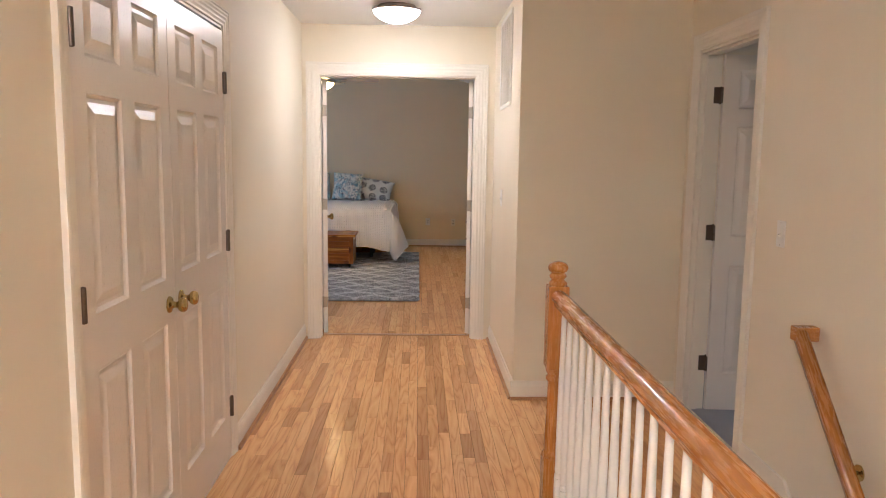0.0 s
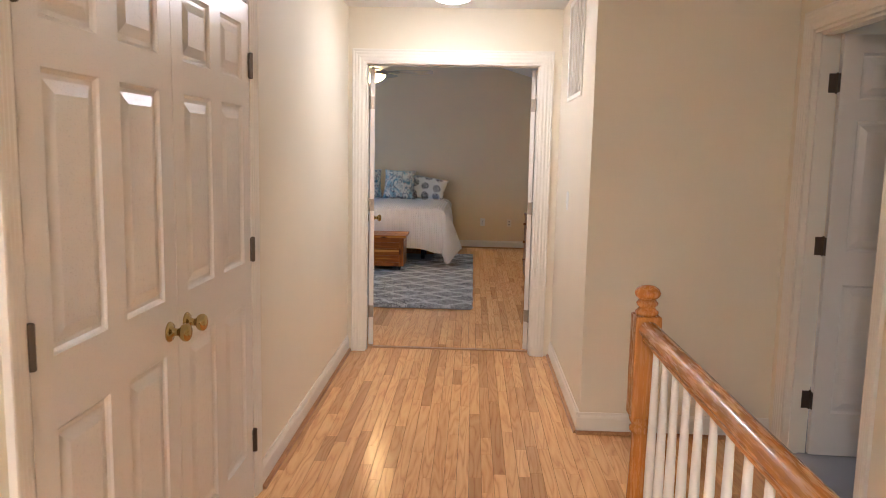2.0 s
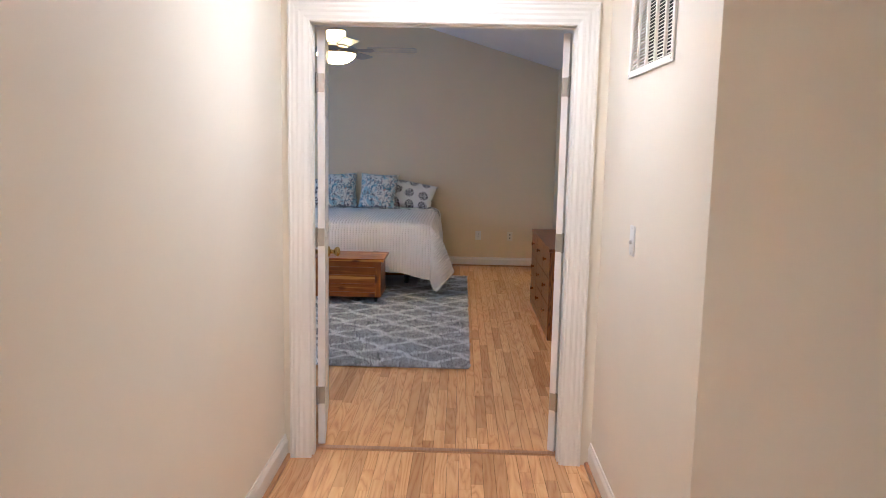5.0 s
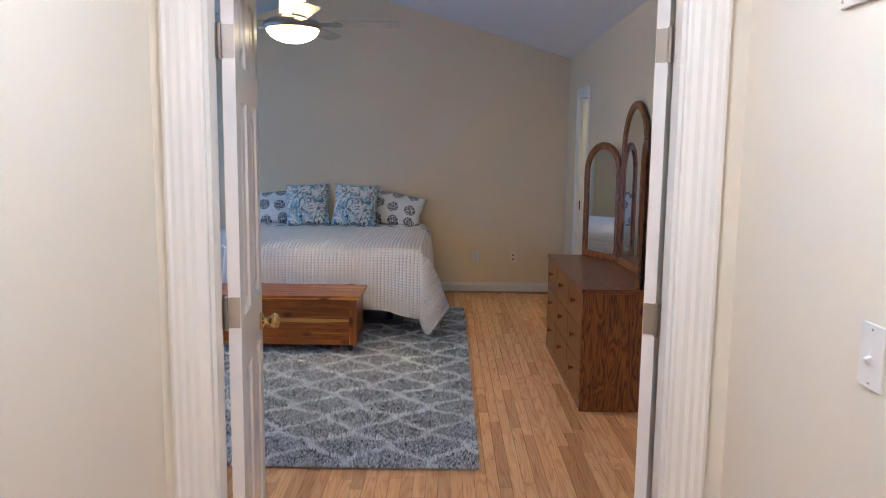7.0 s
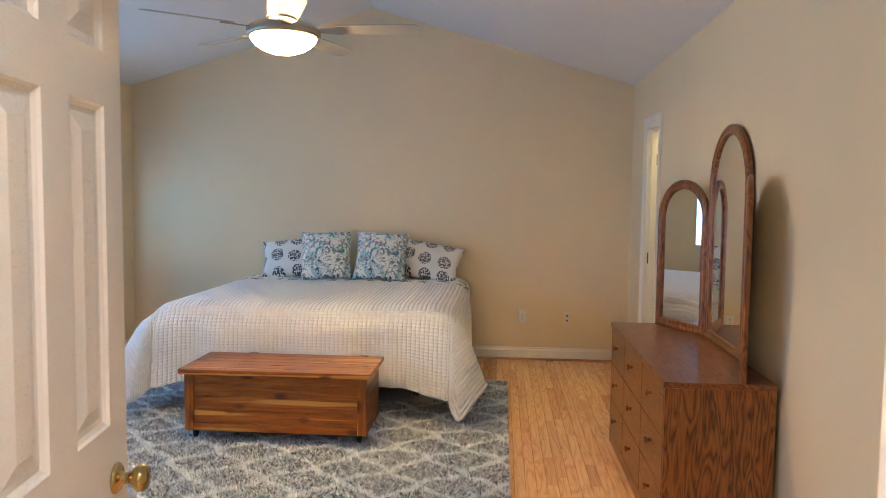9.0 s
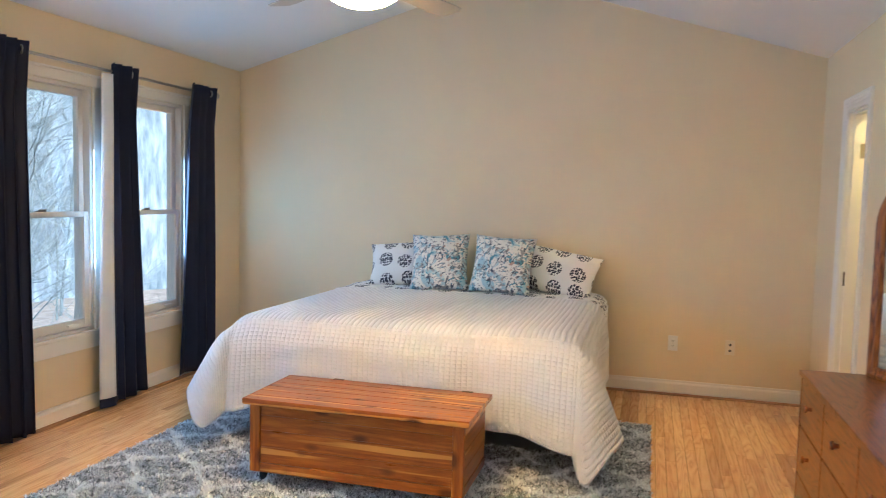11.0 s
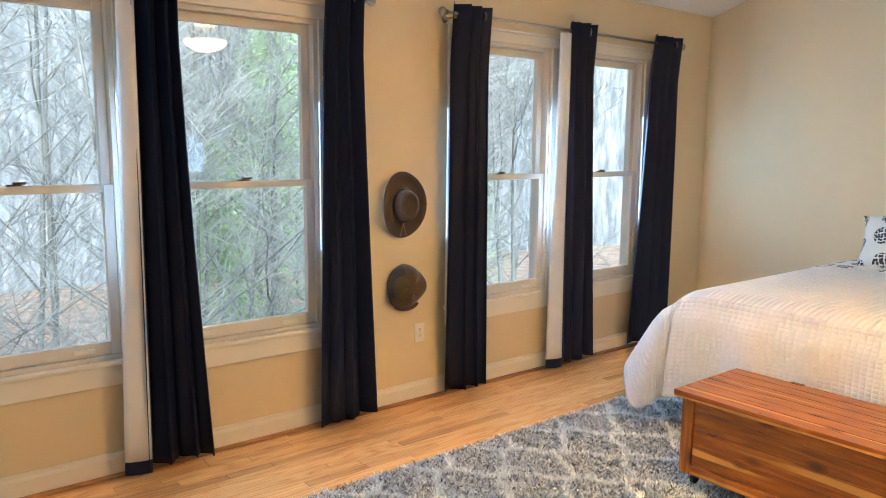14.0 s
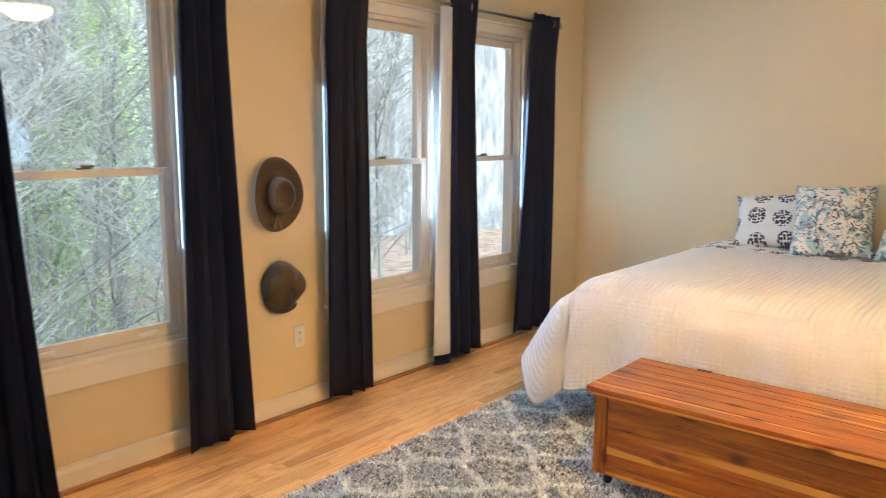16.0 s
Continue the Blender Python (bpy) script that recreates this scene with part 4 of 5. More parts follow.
def pile():
    rng = np.random.default_rng(7)
    step = 0.0070
    gx, gy = np.meshgrid(np.arange(R0X, R1X, step), np.arange(R0Y, R1Y, step))
    x = gx.ravel() + rng.uniform(-0.5, 0.5, gx.size) * step
    y = gy.ravel() + rng.uniform(-0.5, 0.5, gx.size) * step
    x, y = np.clip(x, R0X, R1X), np.clip(y, R0Y, R1Y)
    hidden = (x > -2.25) & (x < -0.55) & (y > 10.45)
    x, y = x[~hidden], y[~hidden]
    n = x.size
    wob_x = x + 0.012 * np.sin(y * 19 + 1.0) + rng.normal(0, 0.0065, n)
    wob_y = y + 0.012 * np.sin(x * 17) + rng.normal(0, 0.0065, n)
    u, v = (wob_x + 0.865) / 0.405, (wob_y - 8.52) / 0.40
    a = u + v + 0.055 * np.sin(2 * np.pi * (u - v))
    b = u - v + 0.055 * np.sin(2 * np.pi * (u + v))
    near = np.minimum(np.abs(a - np.round(a)), np.abs(b - np.round(b)))
    white = (near < 0.050 + 0.018 * np.sin(x * 61) * np.sin(y * 53)).astype(np.int32)
    speck = rng.random((400, 400))[(x / 0.014).astype(int) % 400, (y / 0.011).astype(int) % 400]
    shade = np.where(white == 1, 1, np.where(speck + rng.normal(0, 0.12, n) < 0.31, 2, 0))
    h = rng.uniform(0.011, 0.021, n) + 0.007 * white
    ang = rng.uniform(0, 2 * np.pi, n)
    lean = rng.uniform(0.006, 0.020, n)
    lean_a = ang + rng.uniform(0.6, 2.4, n)
    w = rng.uniform(0.0014, 0.0030, n)
    cx, cy = np.cos(ang) * w, np.sin(ang) * w
    lx, ly = np.cos(lean_a) * lean, np.sin(lean_a) * lean
    z0 = np.full(n, 0.010)
    pts = np.stack([
        np.stack([x - cx, y - cy, z0], 1), np.stack([x + cx, y + cy, z0], 1),
        np.stack([x + cx * 1.1 + lx * 0.5, y + cy * 1.1 + ly * 0.5, z0 + h * 0.7], 1), np.stack([x - cx * 1.1 + lx * 0.5, y - cy * 1.1 + ly * 0.5, z0 + h * 0.7], 1),
        np.stack([x + lx * 1.3, y + ly * 1.3, z0 + h * 0.92], 1)], 1).reshape(-1, 3)
    base = np.arange(n) * 5
    loops = np.stack([base, base + 1, base + 2, base + 3, base + 3, base + 2, base + 4], 1).ravel()
    me = bpy.data.meshes.new("pile")
    me.vertices.add(len(pts))
    me.vertices.foreach_set("co", pts.ravel())
    me.loops.add(len(loops))
    me.loops.foreach_set("vertex_index", loops.astype(np.int32))
    me.polygons.add(2 * n)
    start = np.stack([np.arange(n) * 7, np.arange(n) * 7 + 4], 1).ravel()
    me.polygons.foreach_set("loop_start", start.astype(np.int32))
    me.polygons.foreach_set("material_index", np.repeat(shade, 2).astype(np.int32))
    me.materials.append(tuft_grey)
    me.materials.append(tuft_white)
    me.materials.append(tuft_dark)
    me.update(calc_edges=True)
    ob = new("shag_pile", me)
    ob.parent = rug
    tagged(ob, "thick grey and ivory shag pile", kind="stuff")


pile()

# ---- bed ----
BX0, BX1, BY0, BTOP = -2.405, -0.385, 10.10, 0.745
bed = holder("bed", "king bed with a white quilted spread, no headboard", "bed", ((BX0 + BX1) / 2, 11.1, 0))


def bedpart(name, bm, mat, label="", smooth=False):
    bmesh.ops.translate(bm, vec=(-(BX0 + BX1) / 2, -11.1, 0), verts=bm.verts)
    return part(name, bm, mat, bed, label, smooth)


bedpart("mattress", boxed(BX0 + 0.02, BX1 - 0.02, BY0 + 0.02, 12.06, 0.46, BTOP - 0.02, 0.05), box_cloth)
bedpart("box_spring", boxed(BX0 + 0.03, BX1 - 0.03, BY0 + 0.04, 12.06, 0.225, 0.455, 0.02), dark_base, "dark cloth box spring")
for x in (BX0 + 0.30, (BX0 + BX1) / 2, BX1 - 0.30):
    for y in (BY0 + 0.60, 11.1, 11.9):
        bedpart("leg", boxed(x - 0.025, x + 0.025, y - 0.025, y + 0.025, 0.012, 0.225, 0.004), black_rubber)

hw, mid_x = (BX1 - BX0) / 2, (BX0 + BX1) / 2


def drape(a, b, head, top, fd, sd, corner=True):
    """Where the cloth's point lies: a across from the middle, b along from the head."""
    s = abs(a) - hw
    f = (BY0 - (head - b))
    sg = 1 if a > 0 else -1
    r = 0.055
    if s <= 0 and f <= 0:
        # soft shoulders
        z = top - 0.030 * max(0, 1 + s / 0.16) ** 2 * (s > -0.16) - 0.030 * max(0, 1 + f / 0.16) ** 2 * (f > -0.16)
        z += 0.006 * math.sin(a * 4.1 + 1) * math.sin(b * 3.3)
        return (mid_x + a, head - b, z)
    if s > 0 and f > 0:
        # the hem is rounded off at the corners
        k = math.atan2(s, f)
        p = 6.5 if sg > 0 else 5.2
        square = min(fd / max(math.cos(k), 1e-6), sd / max(math.sin(k), 1e-6))
        shrink = ((math.cos(k) / fd) ** p + (math.sin(k) / sd) ** p) ** (-1 / p) / square
        s, f = s * shrink, f * shrink
    calm = min(1.0, max(0.0, -max(s, -9) / 0.30))
    pull, extra, flare = (0.20, 0.10, 0.33) if sg > 0 else (0.09, 0.09, 0.49)
    steep = math.sqrt(0.97 - flare * flare)
    if s <= 0:
        hang = f
        wave = (0.012 * math.sin(a * 9.0) + 0.010 * math.sin(a * 21 + 1.3)) * calm * calm
        near = min(1.0, max(0.0, 1 + s / (0.36 if sg > 0 else 0.22)))
        near = near * near * (3 - 2 * near)
        out = min(0.05, 0.5 * hang) * (1 - math.exp(-hang / r)) + (0.03 + pull * near) * hang + wave * min(1, hang / 0.25)
        sh = 0.030 * max(0, 1 + s / 0.16) ** 2 * (s > -0.16)
        return (mid_x + a, BY0 - out, top - 0.030 - sh * max(0, 1 - hang / 0.2) - hang * (0.985 + extra * near))
    if f <= 0:
        hang = s
        calm = min(1.0, -f / 0.30)
        wave = (0.010 * math.sin(b * 7.0) + 0.008 * math.sin(b * 17 + 0.4)) * calm * calm
        out = min(0.05, 0.5 * hang) * (1 - math.exp(-hang / r)) + 0.03 * hang + wave * min(1, hang / 0.25)
        swing = math.exp(f / 0.28)
        out += flare * hang * swing
        sh = 0.030 * max(0, 1 + f / 0.16) ** 2 * (f > -0.16)
        return (mid_x + sg * (hw + out), head - b, top - 0.030 - sh * max(0, 1 - hang / 0.2) - hang * (0.985 - (0.985 - steep) * swing))
    rho, th = math.hypot(s, f), math.atan2(s, f)
    k = th / (math.pi / 2)
    phi = k ** (2.7 if sg > 0 else 1.7) * math.pi / 2
    lobe = pull * (1 - k) + 0.06 * math.sin(math.pi * k) ** 2
    hor = min(0.05, 0.5 * rho) * (1 - math.exp(-rho / r)) + rho * (0.03 + lobe + flare * k ** (1.0 if sg > 0 else 1.8))
    drop = rho * (0.985 + extra * (1 - k) - (0.985 - steep) * k ** 2.5 - 0.03 * math.sin(2 * th))
    return (mid_x + sg * (hw + math.sin(phi) * hor), BY0 - math.cos(phi) * hor, top - 0.060 * (1 - min(1, rho / 0.2)) - 0.03 * min(1, rho / 0.2) - drop)


def spread_mesh():
    head, top = 11.62, BTOP + 0.012
    fd, sd = 0.50, 0.52
    length, across = head - BY0 + fd, hw + sd
    step = 0.0135
    na, nb = int(2 * across / step), int(length / step)
    verts, faces = [], []
    for j in range(nb + 1):
        for i in range(na + 1):
            a, b = -across + 2 * across * i / na, length * j / nb
            p = Vector(drape(a, b, head, top, fd, sd))
            if i in (0, na) or j == nb:
                p.z += 0.002
            verts.append((p.x - (BX0 + BX1) / 2, p.y - 11.1, max(p.z, 0.05)))
    w = na + 1
    for j in range(nb):
        for i in range(na):
            q = j * w + i
            faces.append((q, q + 1, q + w + 1, q + w))
    me = bpy.data.meshes.new("bedspread")
    me.from_pydata(verts, [], faces)
    me.materials.append(spread_cloth)
    for p in me.polygons:
        p.use_smooth = True
    layer = me.uv_layers.new(name="quilting")
    idx = np.empty(len(me.loops), dtype=np.int32)
    me.loops.foreach_get("vertex_index", idx)
    grid = np.stack([-across + 2 * across * (idx % w) / na, length * (idx // w) / nb - (head - BY0)], 1)
    layer.data.foreach_set("uv", grid.ravel())
    ob = new("bedspread", me)
    ob.parent = bed
    ob["label"] = "white ribbed quilted cotton bedspread"
    sol = ob.modifiers.new("thickness", "SOLIDIFY")
    sol.thickness, sol.offset = 0.006, -1


spread_mesh()


def uv_plane(me, axes, scale=1.0):
    layer = me.uv_layers.new(name="print")
    co = np.empty(len(me.vertices) * 3)
    me.vertices.foreach_get("co", co)
    co = co.reshape(-1, 3)
    idx = np.empty(len(me.loops), dtype=np.int32)
    me.loops.foreach_get("vertex_index", idx)
    layer.data.foreach_set("uv", (co[idx][:, list(axes)] * scale).ravel())


# the printed sheet turned down at the head
bm = bmesh.new()
rows = []
for j in range(9):
    y = 11.55 + 0.5 * j / 8
    ring = []
    for i in range(61):
        a = -(hw + 0.30) + 2 * (hw + 0.30) * i / 60
        s = abs(a) - hw
        wav = 0.004 * math.sin(a * 23 + j) + 0.003 * math.sin(a * 41)
        if s <= 0:
            z = BTOP + 0.020 + wav - 0.03 * max(0, 1 + s / 0.14) ** 2 * (s > -0.14)
            p = (mid_x + a, y, z)
        else:
            p = (mid_x + math.copysign(hw + 0.034 + 0.012 * math.sin(y * 25), a), y, BTOP - 0.012 - s + wav)
        ring.append(bm.verts.new(p))
    rows.append(ring)
for p, q in zip(rows, rows[1:]):
    for i in range(60):
        bm.faces.new((p[i], p[i + 1], q[i + 1], q[i]))
sheet = bedpart("sheet", bm, medallion, "white sheet with black medallion print", True)
sheet.modifiers.new("thickness", "SOLIDIFY").thickness = 0.004
uv_plane(sheet.data, (0, 1))


def pillow(name, label, mat, w, h, t, loc, lean, turn, roll=0.0, group="", pinch=0.08, seed=1):
    """A stuffed cushion with pinched corners; it stands on its lower edge and leans back."""
    n = 22
    me = bpy.data.meshes.new(name)
    verts, faces = [], []
    rng = random.Random(seed)
    ph = [rng.uniform(0, 6) for _ in range(4)]
    for side in (-1, 1):
        for j in range(n + 1):
            for i in range(n + 1):
                u, v = 2 * i / n - 1, 2 * j / n - 1
                e = (1 - abs(u) ** 2.6) * (1 - abs(v) ** 2.6)
                puff = max(0, e) ** 0.52
                pu = u * (1 - pinch * (1 - v * v))
                pv = v * (1 - pinch * 0.7 * (1 - u * u))
                crease = 0.05 * math.sin(5 * u + ph[0]) * math.sin(4 * v + ph[1]) + 0.04 * math.sin(9 * v + ph[2] + 3 * u)
                verts.append((pu * w / 2, side * t / 2 * puff * (1 + crease), h / 2 + pv * h / 2))
    m = (n + 1) ** 2
    for s in (0, 1):
        for j in range(n):
            for i in range(n):
                q = s * m + j * (n + 1) + i
                f = (q, q + 1, q + n + 2, q + n + 1)
                faces.append(f if s == 0 else f[::-1])
    me.from_pydata(verts, [], faces)
    bm = bmesh.new()
    bm.from_mesh(me)
    bmesh.ops.remove_doubles(bm, verts=bm.verts, dist=1e-5)
    bm.to_mesh(me)
    bm.free()
    me.materials.append(mat)
    for p in me.polygons:
        p.use_smooth = True
    uv_plane(me, (0, 2))
    ob = tagged(new(name, me), label, "pillow", group)
    ob.matrix_world = pose(*loc, -lean, roll, turn)
    return ob


PZ = BTOP + 0.020
pillow("pillow", "white bed pillow with black medallion print", medallion, 0.62, 0.385, 0.20, (-1.91, 11.79, PZ), 32, 6, -5, "printed bed pillows", seed=3)
pillow("pillow", "white bed pillow with black medallion print, slumped", medallion, 0.64, 0.38, 0.20, (-0.78, 11.79, PZ), 34, -9, 9, "printed bed pillows", seed=5)
pillow("throw_pillow", "square throw pillow, cream with teal floral print", floral, 0.455, 0.455, 0.18, (-1.585, 11.60, PZ), 24, 5, -3, "floral throw pillows", seed=8)
pillow("throw_pillow", "square throw pillow, cream with teal floral print", floral, 0.47, 0.45, 0.17, (-1.125, 11.60, PZ), 22, -2, 2, "floral throw pillows", seed=11)

# ---- cedar chest ----
CX0, CX1, CY0, CY1 = -1.968, -0.812, 9.435, 9.945
chest = holder("blanket_chest", "red cedar blanket chest with knots at the bed's foot", "chest", ((CX0 + CX1) / 2, (CY0 + CY1) / 2, 0))


def chestpart(name, bm, mat, label=""):
    bmesh.ops.translate(bm, vec=(-(CX0 + CX1) / 2, -(CY0 + CY1) / 2, 0), verts=bm.verts)
    return part(name, bm, mat, chest, label)


lid = chestpart("lid", boxed(CX0 + 0.004, CX1 - 0.004, CY0 + 0.004, CY1 - 0.004, 0.432, 0.446), cedar_x)
nb = 6
for i in range(nb):
    w = (CY1 - CY0) / nb
    p = part("lid_board", boxed(CX0 - (CX0 + CX1) / 2, CX1 - (CX0 + CX1) / 2, -(CY1 - CY0) / 2 + w * i + 0.0014, -(CY1 - CY0) / 2 + w * (i + 1) - 0.0014, 0.436, 0.463, 0.003), cedar_x, lid)
ix0, ix1, iy0, iy1 = CX0 + 0.028, CX1 - 0.028, CY0 + 0.028, CY1 - 0.012
for x in (ix0, ix1 - 0.055):
    chestpart("corner_post", boxed(x, x + 0.055, iy0, iy0 + 0.03, 0.088, 0.435, 0.003), cedar_z)
for i, (a, b) in enumerate(((0.135, 0.215), (0.215, 0.300), (0.300, 0.375), (0.375, 0.434))):
    chestpart("front_board", boxed(ix0 + 0.055, ix1 - 0.055, iy0 + 0.010, iy0 + 0.028, a + 0.0006, b - 0.0006, 0.002), cedar_x)
    for x in (ix0 + 0.004, ix1 - 0.022):
        chestpart("side_board", boxed(x, x + 0.018, iy0 + 0.031, iy1, a + 0.0006, b - 0.0006, 0.002), cedar_y)
chestpart("base_rail", boxed(ix0 + 0.055, ix1 - 0.055, iy0 + 0.002, iy0 + 0.028, 0.088, 0.134, 0.003), cedar_x)
for x in (ix0, ix1 - 0.024):
    chestpart("base_rail", boxed(x, x + 0.024, iy0 + 0.031, iy1, 0.088, 0.134, 0.003), cedar_y)
chestpart("back_panel", boxed(ix0 + 0.023, ix1 - 0.023, iy1 - 0.018, iy1 - 0.001, 0.09, 0.434), cedar_x)
chestpart("bottom_panel", boxed(ix0 + 0.03, ix1 - 0.03, iy0 + 0.03, iy1 - 0.02, 0.094, 0.108), cedar_x)
for x in (ix0 + 0.05, ix1 - 0.05):
    for y in (iy0 + 0.05, iy1 - 0.05):
        bm = lathe(bmesh.new(), [(0, -0.011), (0.020, -0.011), (0.025, -0.006), (0.025, 0.006), (0.020, 0.011), (0, 0.011)], 16, pose(x, y, 0.058, 0, 90))
        box(bm, x - 0.016, x + 0.016, y - 0.012, y + 0.012, 0.060, 0.0885)
        chestpart("caster", bm, black_rubber, "black caster wheel")
for x in (CX0 + 0.30, CX1 - 0.13):
    chestpart("hinge", boxed(x - 0.03, x + 0.03, CY1 - 0.02, CY1 + 0.002, 0.4632, 0.466, 0.001), bronze)

# ---- dresser ----
DX0, DX1, DY0, DY1, DTOP = 0.620, 1.08, 8.335, 9.835, 0.742
dresser = holder("dresser", "brown oak dresser with nine drawers", "dresser", ((DX0 + DX1) / 2, (DY0 + DY1) / 2, 0))


def drespart(name, bm, mat, label="", parent=None):
    bmesh.ops.translate(bm, vec=(-(DX0 + DX1) / 2, -(DY0 + DY1) / 2, 0), verts=bm.verts)
    return part(name, bm, mat, parent or dresser, label)


drespart("top", boxed(DX0 - 0.004, DX1, DY0 - 0.006, DY1 + 0.006, DTOP - 0.026, DTOP, 0.004), dresser_flat)
drespart("side_panel", boxed(DX0 + 0.004, DX1 - 0.004, DY0, DY0 + 0.02, 0.0, DTOP - 0.0265, 0.002), dresser_up, "wild-grained oak side")
drespart("side_panel", boxed(DX0 + 0.004, DX1 - 0.004, DY1 - 0.02, DY1, 0.0, DTOP - 0.0265, 0.002), dresser_up, "wild-grained oak side")
drespart("carcass", boxed(DX0 + 0.024, DX1 - 0.008, DY0 + 0.0205, DY1 - 0.0205, 0.07, DTOP - 0.027), duct_dark, "dark inside")
drespart("plinth", boxed(DX0 + 0.006, DX0 + 0.024, DY0 + 0.0205, DY1 - 0.0205, 0.0, 0.066, 0.003), dresser_flat)
cols = [(DY0 + 0.024, DY0 + 0.51), (DY0 + 0.515, DY1 - 0.475), (DY1 - 0.470, DY1 - 0.024)]
rows = [(0.072, 0.275), (0.281, 0.493), (0.499, 0.711)]
for z0, z1 in rows:
    for y0, y1 in cols:
        dr = drespart("drawer", boxed(DX0 + 0.004, DX0 + 0.024, y0, y1, z0, z1, 0.004), dresser_flat)
        cy, cz = (y0 + y1) / 2, z0 + (z1 - z0) * 0.6
        kn = lathe(bmesh.new(), [(0, 0), (0.009, 0), (0.008, 0.010), (0.011, 0.016), (0.0165, 0.020), (0.0165, 0.026), (0.010, 0.030), (0, 0.031)], 16, pose(DX0 + 0.004, cy, cz, 0, -90))
        drespart("knob", kn, dresser_flat, "turned wooden knob", dr)

# three-part arched mirror standing on the dresser
tri = holder("dresser_mirror", "three-panel arched mirror in a brown oak frame", "mirror", (1.073, 9.085, DTOP))


def arch(w, h, inset, n=18, flat=1.0):
    """A flat-footed round-headed outline in (across, up)."""
    hwid = w / 2 - inset
    top = h - inset
    rise = hwid * flat
    pts = [(-hwid, inset), (hwid, inset)]
    for i in range(n + 1):
        a = math.pi * i / n
        pts.append((hwid * math.cos(a), top - rise + rise * math.sin(a)))
    return pts


def mirror_wing(name, w, h, a, turn, flat=1.0, start=0.0):
    """a: the foot of the hinge edge in the mirror's own axes; the wing runs along its local x, and faces along -y."""
    rot = Matrix.Translation((*a, 0)) @ Matrix.Rotation(turn, 4, "Z") @ Matrix.Translation((w / 2 + start, 0, 0))
    bm = bmesh.new()
    fr, th = 0.052, 0.024
    rings = []
    for inset, y in ((0.0, th / 2), (0.0, -th / 2 + 0.006), (0.008, -th / 2), (0.018, -th / 2 - 0.002), (0.030, -th / 2 + 0.004), (0.044, -th / 2 + 0.002), (fr, -th / 2 + 0.010), (fr, th / 2)):
        rings.append([bm.verts.new(rot @ Vector((u, y, z))) for u, z in arch(w, h, inset, 18, flat)])
    n = len(rings[0])
    for p, q in zip(rings, rings[1:] + rings[:1]):
        for i in range(n):
            bm.faces.new((p[i], p[(i + 1) % n], q[(i + 1) % n], q[i]))
    fr_ob = part(name, bm, dresser_up, tri, "arched oak frame")
    gl = bmesh.new()
    prism(gl, arch(w, h, fr - 0.006, 18, flat), 0.004, rot @ Matrix(((1, 0, 0, 0), (0, 0, 1, 0.003), (0, 1, 0, 0), (0, 0, 0, 1))))
    part("mirror_glass", gl, mirror_glass, fr_ob, "silvered mirror glass")


# local x of a wing along world y: turn +90 makes it face +x, so run them along -y to face -x
mirror_wing("centre_panel", 0.652, 1.137, (0.0, 0.326), radians(-90))
mirror_wing("side_panel", 0.436, 0.871, (-0.005, -0.328), radians(-90 - 17))
far_a = (-0.005 - 0.187, 0.328 + 0.394)
mirror_wing("side_panel", 0.436, 0.871, far_a, math.atan2(0.328 - far_a[1], -0.005 - far_a[0]))

# ---- wardrobe added behind the open door, to fill the dark slit beside it ----
AX0, AX1, AY0, AY1, ATOP = -1.98, -1.05, 6.112, 6.69, 1.88
WALNUT = [(0.25, (0.030, 0.013, 0.006)), (0.5, (0.058, 0.026, 0.012)), (0.75, (0.085, 0.040, 0.019))]
walnut = wood("dark_walnut", WALNUT, 0.36, 2, 9, 9, "object", 0.10)
wardrobe = holder("wardrobe", "added dark walnut wardrobe with a cornice, filling the slit by the door", "wardrobe", ((AX0 + AX1) / 2, (AY0 + AY1) / 2, 0))


def wardpart(name, bm, mat, label="", parent=None):
    bmesh.ops.translate(bm, vec=(-(AX0 + AX1) / 2, -(AY0 + AY1) / 2, 0), verts=bm.verts)
    return part(name, bm, mat, parent or wardrobe, label)


wardpart("plinth", boxed(AX0 - 0.012, AX1 + 0.012, AY0, AY1 + 0.012, 0.0, 0.11, 0.006), walnut)
wardpart("back_panel", boxed(AX0 + 0.023, AX1 - 0.023, AY0 + 0.002, AY0 + 0.012, 0.112, ATOP - 0.092), walnut)
for x in (AX0, AX1 - 0.022):
    wardpart("side_panel", boxed(x, x + 0.022, AY0, AY1 - 0.024, 0.1105, ATOP - 0.0905, 0.002), walnut)
wardpart("top_panel", boxed(AX0 + 0.0225, AX1 - 0.0225, AY0 + 0.013, AY1 - 0.024, ATOP - 0.115, ATOP - 0.092), walnut)
for k, (out, z0, z1) in enumerate(((0.010, 0.090, 0.062), (0.026, 0.0615, 0.036), (0.042, 0.0355, 0.0))):
    wardpart("cornice", boxed(AX0 - out, AX1 + out, AY0, AY1 + out, ATOP - z0, ATOP - z1, 0.005), walnut)
mid_a = (AX0 + AX1) / 2
for xa, xb, kx in ((AX0 + 0.003, mid_a - 0.002, mid_a - 0.035), (mid_a + 0.002, AX1 - 0.003, mid_a + 0.035)):
    leaf = wardpart("wardrobe_door", boxed(xa, xb, AY1 - 0.023, AY1, 0.113, ATOP - 0.093, 0.003), walnut)
    wardpart("door_panel", boxed(xa + 0.07, xb - 0.07, AY1 + 0.0005, AY1 + 0.008, 0.19, ATOP - 0.17, 0.005), walnut, "", leaf)
    wardpart("knob", lathe(bmesh.new(), [(0, 0), (0.008, 0), (0.007, 0.012), (0.015, 0.020), (0.015, 0.027), (0, 0.032)], 14, pose(kx, AY1 + 0.0, 0.98, -90)), bronze, "small dark metal knob", leaf)

